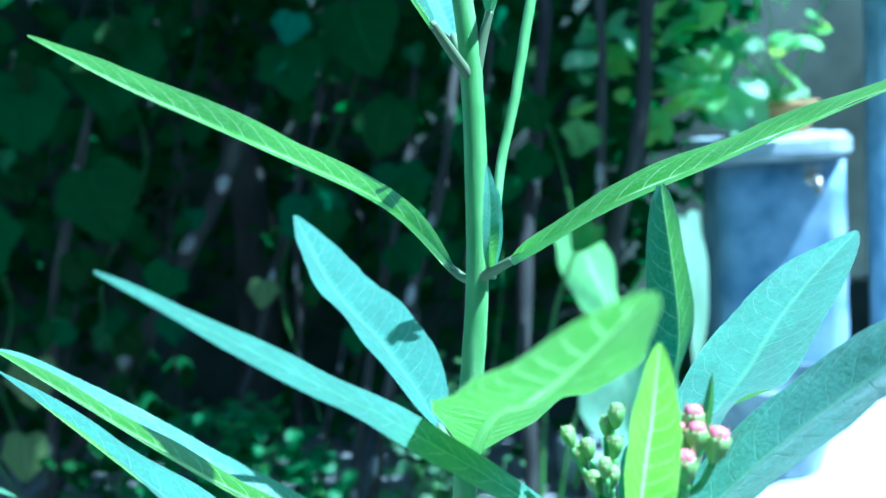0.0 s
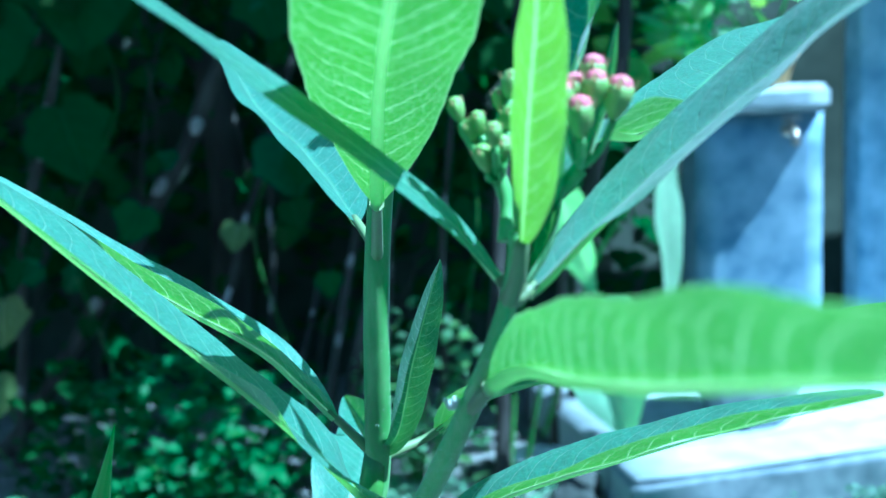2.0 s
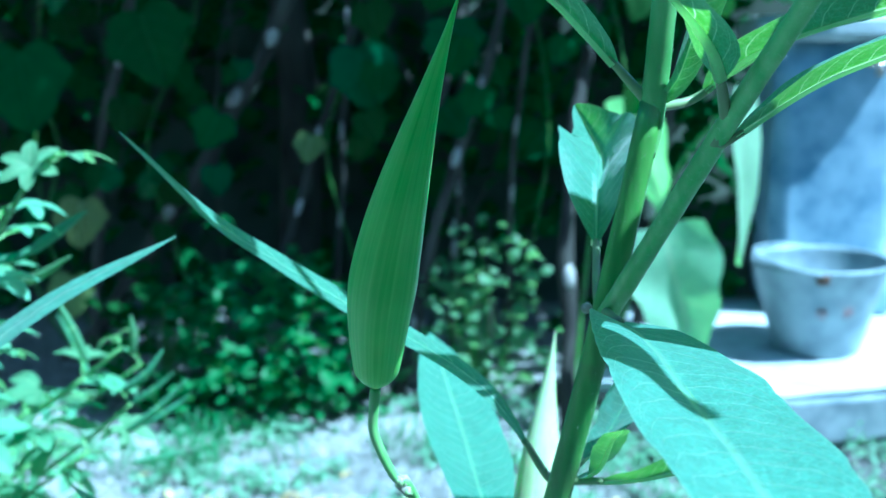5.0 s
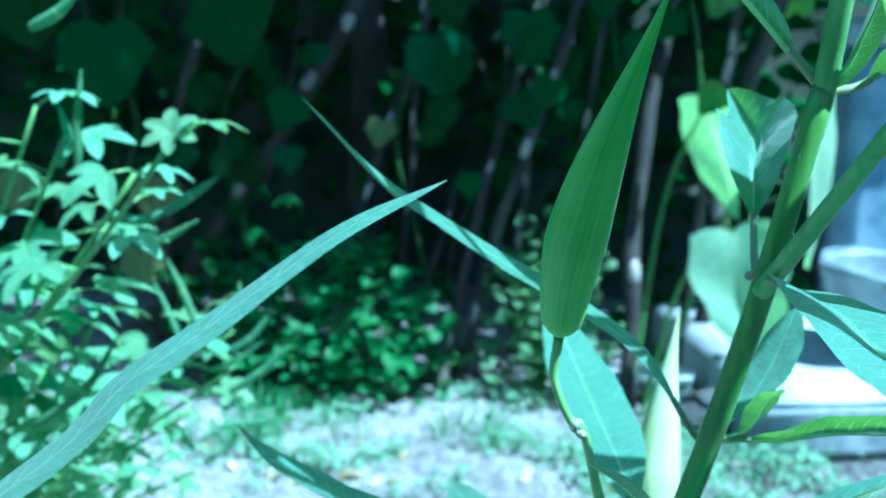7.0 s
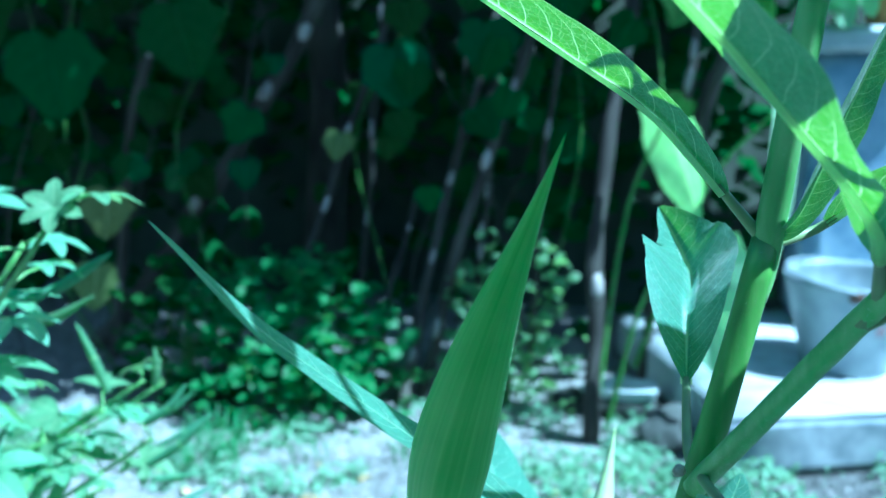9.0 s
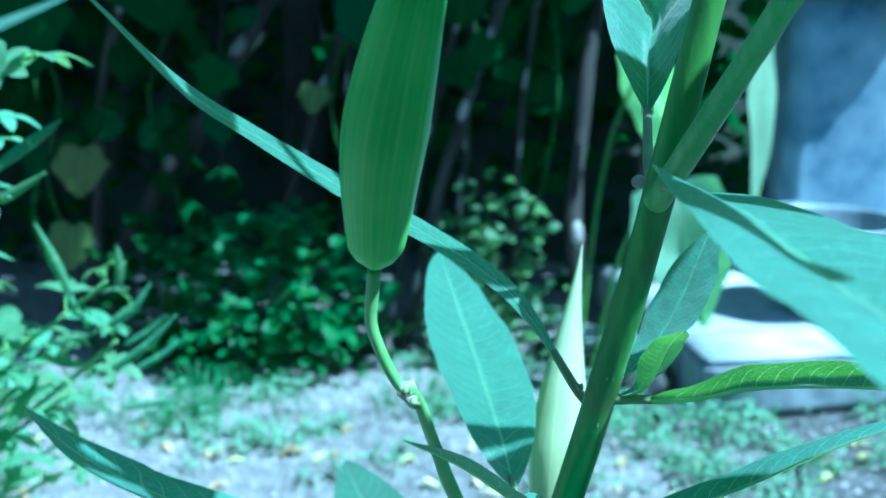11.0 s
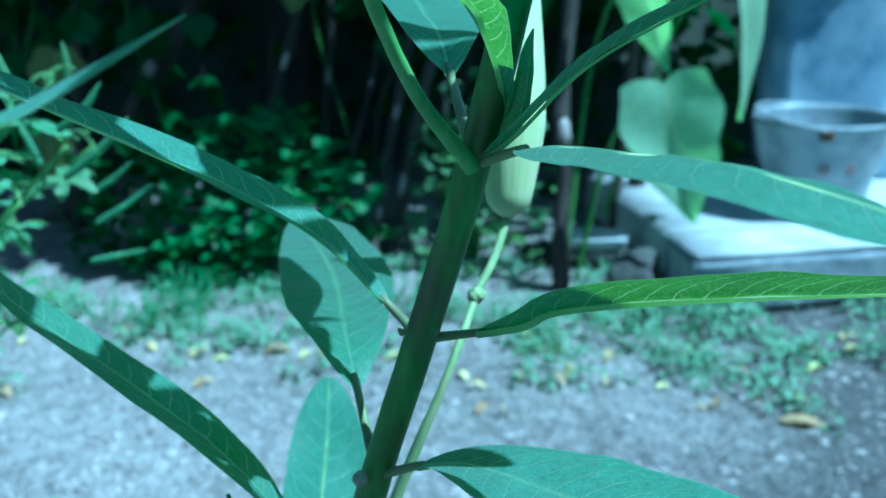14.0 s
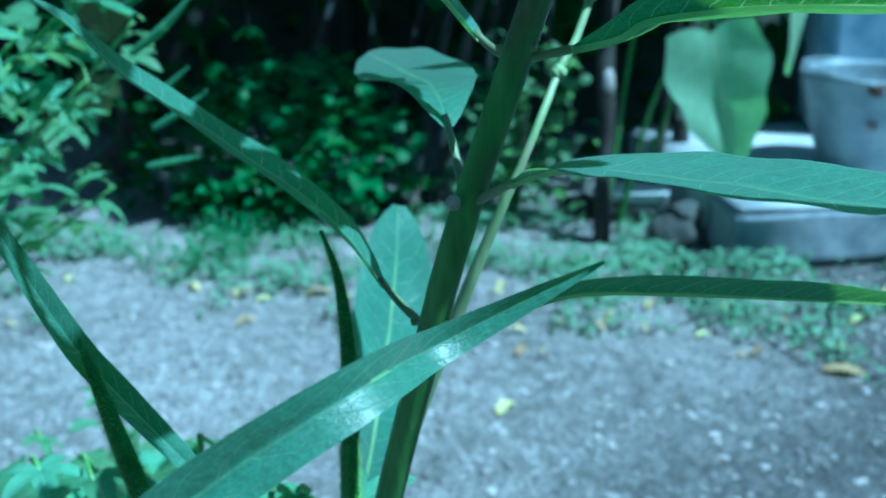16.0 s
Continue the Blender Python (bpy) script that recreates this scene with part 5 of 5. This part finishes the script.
# ---- taro ----
def build_taro():
    tp = thing("taro_plant", (0.22, 2.50, 0), "taro plant with large pale green drooping leaves", "plant")
    o = tp.location

    def taro_leaf(top, d, up, size, width, foot):
        bm = bmesh.new()
        top, d, up = Vector(top), Vector(d).normalized(), Vector(up)
        side = d.cross(up).normalized()
        nrm = side.cross(d).normalized()
        uvl = bm.loops.layers.uv.verify()
        rows = []
        n, k = 22, 10
        for i in range(n + 1):
            u = i / n
            half = width * 0.5 * (math.sin(math.pi * (0.16 + 0.84 * u) ** 0.62) ** 0.85 * (1 + 0.09 * noise.noise(Vector((u * 6, width * 90, 2.0)))) if u < 1 else 0.0)
            back = size * 0.15 * max(0, 1 - u * 2.6)
            row = []
            for j in range(k + 1):
                v = 2 * j / k - 1
                q = top + d * (size * u - back * abs(v) ** 0.8 * (1.25 - abs(v))) + side * half * v * (1 + 0.05 * math.sin(17 * u + 3 * v)) + nrm * (0.10 * width * abs(v) + 0.018 * width * math.sin(9 * u + 3 * v) - 0.10 * size * u * u)
                row.append(bm.verts.new(q - o))
            rows.append(row)
        for i in range(n):
            for j in range(k):
                f = bm.faces.new((rows[i][j], rows[i][j + 1], rows[i + 1][j + 1], rows[i + 1][j]))
                for l, (a, b) in zip(f.loops, ((i, j), (i, j + 1), (i + 1, j + 1), (i + 1, j))):
                    l[uvl].uv = (a / n, b / k)
        lf = part("leaf", bm, M_PALE, tp)
        foot = Vector(foot)
        mid = foot.lerp(top, 0.6) + Vector((-0.03, 0.04, 0.06))
        part("leaf_stalk", tube(spline([foot - o, mid - o, top - o], 20), lambda u: 0.008 - 0.004 * u, 10), M_STEM, lf)

    taro_leaf((0.214, 2.430, 0.515), (0.25, -0.10, -1.0), (-0.12, -0.95, 0.28), 0.335, 0.225, (0.03, 2.56, 0.0))
    taro_leaf((0.150, 2.600, 0.810), (0.26, 0.02, -1.0), (-0.75, -0.60, 0.25), 0.310, 0.190, (0.00, 2.60, 0.0))
    taro_leaf((0.405, 2.600, 0.825), (0.10, 0.02, -1.0), (0.80, -0.55, 0.22), 0.430, 0.150, (0.10, 2.66, 0.14))


build_taro()


# ---- stones beside the slab ----
def rock(size, seed):
    """A rough lump standing on z = 0."""
    bm = bmesh.new()
    bmesh.ops.create_icosphere(bm, subdivisions=3, radius=0.5)
    for v in bm.verts:
        q = v.co * (1 + 0.5 * noise.noise(v.co * 2.6 + Vector((seed * 5.3, 0, 0))) + 0.16 * noise.noise(v.co * 8 + Vector((seed, 3, 0))))
        v.co = Vector((q.x * size[0], q.y * size[1], max(-0.02, (q.z + 0.42) * size[2])))
    return bm


def shard(size, thick, z, seed):
    """A broken flat slab with an uneven outline."""
    rnd = random.Random(seed)
    bm = bmesh.new()
    n = 9
    ring = [(math.cos(2 * math.pi * k / n) * size[0] * rnd.uniform(0.36, 0.62), math.sin(2 * math.pi * k / n) * size[1] * rnd.uniform(0.36, 0.62)) for k in range(n)]
    low = [bm.verts.new((x * 0.94, y * 0.94, z + rnd.uniform(-0.004, 0.004))) for x, y in ring]
    top = [bm.verts.new((x, y, z + thick + 0.05 * x + rnd.uniform(-0.003, 0.003))) for x, y in ring]
    bm.faces.new(low[::-1])
    bm.faces.new(top)
    for k in range(n):
        bm.faces.new((low[k], low[(k + 1) % n], top[(k + 1) % n], top[k]))
    bmesh.ops.bevel(bm, geom=bm.edges[:], offset=0.003, segments=2, affect="EDGES")
    return bm


def stone(p, size, turn, seed, label="flat grey stone beside the slab"):
    st = thing("stone", (p[0], p[1], -0.01), label, "stone", "stones beside the slab")
    part("rubble", rock((size[0] * 0.9, size[1] * 0.9, size[2] * 0.8), seed), M_ROCK, st, "weathered rubble foot")
    if size[0] > 0.15:
        part("flat_top", shard(size, 0.022, size[2] * 0.66, seed), M_CONCRETE, st, "pale broken flat top", smooth=False)
    st.matrix_world = pose(p[0], p[1], -0.01, 0, 0, turn)


stone((0.080, 2.68, 0.0), (0.21, 0.15, 0.105), -8, 3, "broken flat concrete piece beside the slab")
stone((0.165, 2.47, 0.0), (0.14, 0.13, 0.16), 25, 2, "rough grey concrete lump beside the slab")
stone((0.19, 2.30, 0.0), (0.07, 0.06, 0.07), 30, 4, "small pale stone at the corner of the slab")
stone((-0.06, 2.72, 0.0), (0.12, 0.10, 0.08), 50, 5, "small mossy stone near the branch")


def build_gravel():
    rnd = random.Random(9)
    bm = bmesh.new()
    bmesh.ops.create_icosphere(bm, subdivisions=1, radius=0.5)
    bm.verts.ensure_lookup_table()
    bm.verts.index_update()
    co = np.array([v.co[:] for v in bm.verts])
    tri = np.array([[v.index for v in f.verts] for f in bm.faces])
    bm.free()
    verts, faces, n = [], [], 0
    for k in range(9500):
        x, y = rnd.uniform(-1.7, 1.1), rnd.uniform(1.0, 2.5)
        if x > 0.25 and y > 2.26 + 0.3 * (x - 0.294):
            continue
        s = 0.003 + 0.014 * rnd.random() ** 3.5
        jit = np.array([[1 + rnd.uniform(-0.25, 0.25) for _ in range(3)] for _ in co]) * np.array([rnd.uniform(0.8, 1.5), rnd.uniform(0.8, 1.3), 0.7])
        verts.append(co * jit * s + np.array([x, y, ground_height(x, y) + 0.1 * s]))
        faces.append(tri + n)
        n += len(co)
    me = bpy.data.meshes.new("gravel")
    me.from_pydata(np.concatenate(verts).tolist(), [], np.concatenate(faces).tolist())
    me.materials.append(M_CHIP)
    tagged(new("gravel", me), "loose grey stone chips over the ground", "gravel", kind="stuff")


def chip_material():
    m, nt, pb, out = material("stone chips")
    g = nt.nodes.new("ShaderNodeNewGeometry")
    col = ramp(nt, g.outputs["Random Per Island"], ((0.0, (0.07, 0.07, 0.065)), (0.6, (0.30, 0.30, 0.29)), (1.0, (0.56, 0.56, 0.53))))
    n = tex(nt, "ShaderNodeTexNoise", 160, 4)
    link(nt, mix(nt, 0.4, col, ramp(nt, n.outputs["Fac"], ((0.3, (0.12, 0.12, 0.11)), (0.7, (0.45, 0.44, 0.42))))), pb.inputs["Base Color"])
    pb.inputs["Roughness"].default_value = 0.9
    return m


M_CHIP = chip_material()
build_gravel()


def fallen_leaf(p, size, turn, seed):
    bm = bmesh.new()
    add_blade(bm, [(-size / 2, 0, 0.004), (0, 0.004, 0.010 + 0.004 * (seed % 3)), (size / 2, 0, 0.005)], size * 0.42, (0, 0, 1), 0.12, 12, 6, "oval", 0.03, seed)
    ob = mesh_object("fallen_leaf", bm, M_FALLEN)
    ob.matrix_world = pose(p[0], p[1], ground_height(*p) + 0.002, 0, 0, turn)
    tagged(ob, "dry yellowish fallen leaf lying on the gravel", "leaf", "fallen leaves on the ground")


FALLEN = ((0.423, 1.776, 0.075, -12), (-0.156, 1.57, 0.05, 60), (-0.60, 2.02, 0.055, 20), (0.51, 2.12, 0.045, 5), (0.50, 2.02, 0.04, 30), (-0.77, 2.0, 0.03, 80), (-0.02, 2.08, 0.06, -5), (-0.70, 1.86, 0.028, 10))
for i, (x, y, s, a) in enumerate(FALLEN):
    fallen_leaf((x, y), s, a, i)
rnd_leaf = random.Random(15)
for i in range(54):
    fallen_leaf((rnd_leaf.uniform(-1.2, 0.9), rnd_leaf.uniform(1.7, 2.2)), rnd_leaf.uniform(0.022, 0.045), rnd_leaf.uniform(0, 180), i + 20)
stick_line = [Vector((0.26, 2.05, 0.008)), Vector((0.29, 2.12, 0.03)), Vector((0.30, 2.17, 0.055))]
tw = mesh_object("twig", tube([p - stick_line[0] for p in stick_line], [0.006, 0.006, 0.004], 7), M_BARK)
tw.location = stick_line[0]
tagged(tw, "short dry grey twig lying on the gravel", "twig")


# ---- cleome: weedy herb with hairy pods ----
def leaflet_fan(size, n=3, seed=0):
    """A palmate leaf of n leaflets in its own axes."""
    parts_ = []
    base = leaf_template(size, size * 0.46, "lance", 7, 4, 0.22, 0.10)
    for k in range(n):
        a = (k - (n - 1) / 2) * 1.05
        parts_.append(turned(base, Matrix.Rotation(a, 4, "Z") @ Matrix.Rotation(-0.15, 4, "X") @ Matrix.Scale(1.0 - 0.12 * abs(k - (n - 1) / 2), 4)))
    return join_templates(parts_)


FANS = [leaflet_fan(1.0, 3), leaflet_fan(1.0, 5)]


def hairy_pod(parent, pts, radius, hairs=0, mat=None):
    line = spline(local(parent, pts), 26)

    def r(u):
        return radius * max(0.16, (math.sin(math.pi * min(0.97, 0.16 + 0.84 * u)) ** 0.55) * (1 - 0.25 * u))
    pd = part("seed_pod", tube(line, r, 12), mat or M_HAIRY, parent)
    if hairs:
        rnd = random.Random(hairs)
        tan = tangents(line)
        bm = bmesh.new()
        for k in range(hairs):
            i = rnd.randint(3, 24)
            s = tan[i].orthogonal().normalized()
            s = Matrix.Rotation(rnd.uniform(0, 6.283), 3, tan[i]) @ s
            a = line[i].lerp(line[i + 1], rnd.random()) + s * r(i / 26) * 0.95
            b = a + s * rnd.uniform(0.0009, 0.0019) + tan[i] * rnd.uniform(-0.0003, 0.0003)
            w = s.cross(tan[i]) * 0.00008
            bm.faces.new((bm.verts.new(a - w), bm.verts.new(a + w), bm.verts.new(b)))
        part("hairs", bm, M_BUD, pd, "fine pale hairs")
    return pd


def cleome(place, tips, label, seed, leaf_size=(0.026, 0.044), pods=(), nodes=9):
    cl = thing("cleome_plant", place, label, "plant")
    rnd = random.Random(seed)
    for t in tips:
        t = Vector(t)
        foot = Vector(place)
        mid = foot.lerp(t, 0.55) + Vector((rnd.uniform(-0.08, 0.02), rnd.uniform(-0.03, 0.05), 0.06))
        line = spline(local(cl, [foot, mid, t]), 40)
        st = part("stem", tube(line, lambda u: 0.0042 - 0.0028 * u, 8), M_STEM_TOP, cl)
        for k in range(nodes):
            u = 0.5 + 0.5 * k / (nodes - 1)
            p = line[int(u * 40)]
            a = k * 2.4 + rnd.uniform(-0.4, 0.4)
            d = Vector((math.cos(a), math.sin(a), rnd.uniform(-0.1, 0.5))).normalized()
            q = p + d * rnd.uniform(0.012, 0.03)
            co, fs, uv = FANS[k % 2]
            s = rnd.uniform(*leaf_size) * (1.0 if u < 0.95 else 0.7)
            yaw = math.atan2(d.y, d.x) - math.pi / 2
            m = Matrix.LocRotScale(q + Vector(place), Euler((rnd.uniform(-0.5, 0.3), rnd.uniform(-0.4, 0.4), yaw)), Vector((s, s, s)))
            lf = scatter("leaf", (co, fs, uv), [m], M_SPIDER, cl)
            part("leaf_stalk", tube([p, p.lerp(q, 0.5) + Vector((0, 0, 0.002)), q], 0.0007, 5), M_STEM_TOP, lf)
    for pts, r in pods:
        hairy_pod(cl, pts, r, 0, M_SPIDER)
    return cl


PODS_UP = [([(-0.357, 0.510, 0.893), (-0.356, 0.510, 0.924), (-0.352, 0.510, 0.953)], 0.0032),
           ([(-0.375, 0.520, 0.896), (-0.368, 0.520, 0.913), (-0.373, 0.520, 0.932)], 0.0032),
           ([(-0.326, 0.490, 0.874), (-0.309, 0.490, 0.872), (-0.291, 0.490, 0.881)], 0.0032),
           ([(-0.286, 0.470, 0.881), (-0.271, 0.470, 0.891), (-0.256, 0.470, 0.901)], 0.0032),
           ([(-0.325, 0.493, 0.858), (-0.302, 0.493, 0.860), (-0.278, 0.493, 0.873)], 0.0032),
           ([(-0.391, 0.500, 0.740), (-0.357, 0.500, 0.764), (-0.333, 0.500, 0.800)], 0.0032),
           ([(-0.337, 0.620, 0.773), (-0.344, 0.620, 0.793), (-0.356, 0.620, 0.819)], 0.0032),
           ([(-0.313, 0.620, 0.754), (-0.297, 0.620, 0.765), (-0.284, 0.620, 0.782)], 0.0032),
           ([(-0.312, 0.620, 0.725), (-0.289, 0.620, 0.742), (-0.269, 0.620, 0.762)], 0.0032),
           ([(-0.305, 0.620, 0.780), (-0.303, 0.620, 0.792), (-0.304, 0.620, 0.806)], 0.0032),
           ([(-0.315, 0.400, 0.977), (-0.301, 0.400, 0.984), (-0.289, 0.400, 0.995)], 0.0032),
           ([(-0.475, 0.900, 0.667), (-0.488, 0.900, 0.698), (-0.502, 0.900, 0.728)], 0.0032),
           ([(-0.433, 0.900, 0.641), (-0.410, 0.900, 0.655), (-0.391, 0.900, 0.671)], 0.0032),
           ([(-0.430, 0.900, 0.614), (-0.401, 0.900, 0.631), (-0.375, 0.900, 0.650)], 0.0032),
           ([(-0.439, 0.900, 0.578), (-0.411, 0.900, 0.584), (-0.384, 0.900, 0.590)], 0.0032)]
sunlit = cleome((-0.80, 0.66, 0.0), [(-0.273, 0.455, 0.923), (-0.317, 0.500, 0.897), (-0.371, 0.520, 0.913), (-0.387, 0.520, 0.931), (-0.386, 0.550, 0.849), (-0.387, 0.580, 0.790), (-0.403, 0.550, 0.805), (-0.381, 0.500, 0.776), (-0.382, 0.600, 0.720)], "sunlit downy cleome weed with upright narrow pods", 3, (0.026, 0.044), pods=PODS_UP[:6] + PODS_UP[10:11], nodes=22)
rosette = join_templates([turned(leaf_template(0.022, 0.011, "oval", 6, 4, 0.2, 0.1), Matrix.Rotation(k * 2 * math.pi / 6 + 0.3, 4, "Z") @ Matrix.Rotation(0.15, 4, "X")) for k in range(6)])
scatter("leaf", rosette, [Matrix.LocRotScale(Vector((-0.273, 0.452, 0.925)), Euler((0.75, 0.1, 0.0)), Vector((0.72, 0.72, 0.72)))], M_SPIDER, sunlit)
cleome((-1.05, 1.0, 0.0), [(-0.312, 0.620, 0.783), (-0.341, 0.620, 0.761), (-0.309, 0.620, 0.744), (-0.383, 0.620, 0.737), (-0.343, 0.620, 0.708), (-0.451, 0.800, 0.646), (-0.400, 0.850, 0.696), (-0.460, 0.750, 0.640), (-0.399, 0.750, 0.601), (-0.442, 0.800, 0.596)], "pale green cleome weed with narrow pods", 8, (0.026, 0.042), pods=PODS_UP[6:10] + PODS_UP[11:], nodes=15)
low_cleome = cleome((-0.30, 0.70, 0.0), [(-0.414, 0.620, 0.458), (-0.367, 0.600, 0.446), (-0.337, 0.700, 0.410), (-0.377, 0.680, 0.428), (-0.425, 0.600, 0.423), (-0.313, 0.750, 0.395), (-0.405, 0.700, 0.445), (-0.274, 0.700, 0.428), (-0.217, 0.550, 0.471), (-0.321, 0.550, 0.462), (-0.245, 0.36, 0.585), (-0.205, 0.34, 0.575), (-0.120, 0.31, 0.618), (-0.252, 0.36, 0.598), (-0.2265, 0.355, 0.604), (-0.178, 0.36, 0.614), (-0.214, 0.345, 0.592), (-0.150, 0.36, 0.591)], "young cleome weed with broad green leaflets", 12, (0.026, 0.042), nodes=6)
hairy_pod(low_cleome, [(-0.0885, 0.2560, 0.640), (-0.0888, 0.2500, 0.6661), (-0.0879, 0.2500, 0.7015), (-0.0897, 0.2500, 0.7250), (-0.0937, 0.2498, 0.7387)], 0.0027, 4200)
hairy_pod(low_cleome, [(-0.130, 0.2230, 0.660), (-0.1352, 0.2200, 0.6820), (-0.1414, 0.2200, 0.7047), (-0.1462, 0.2216, 0.7185)], 0.0029, 3600)
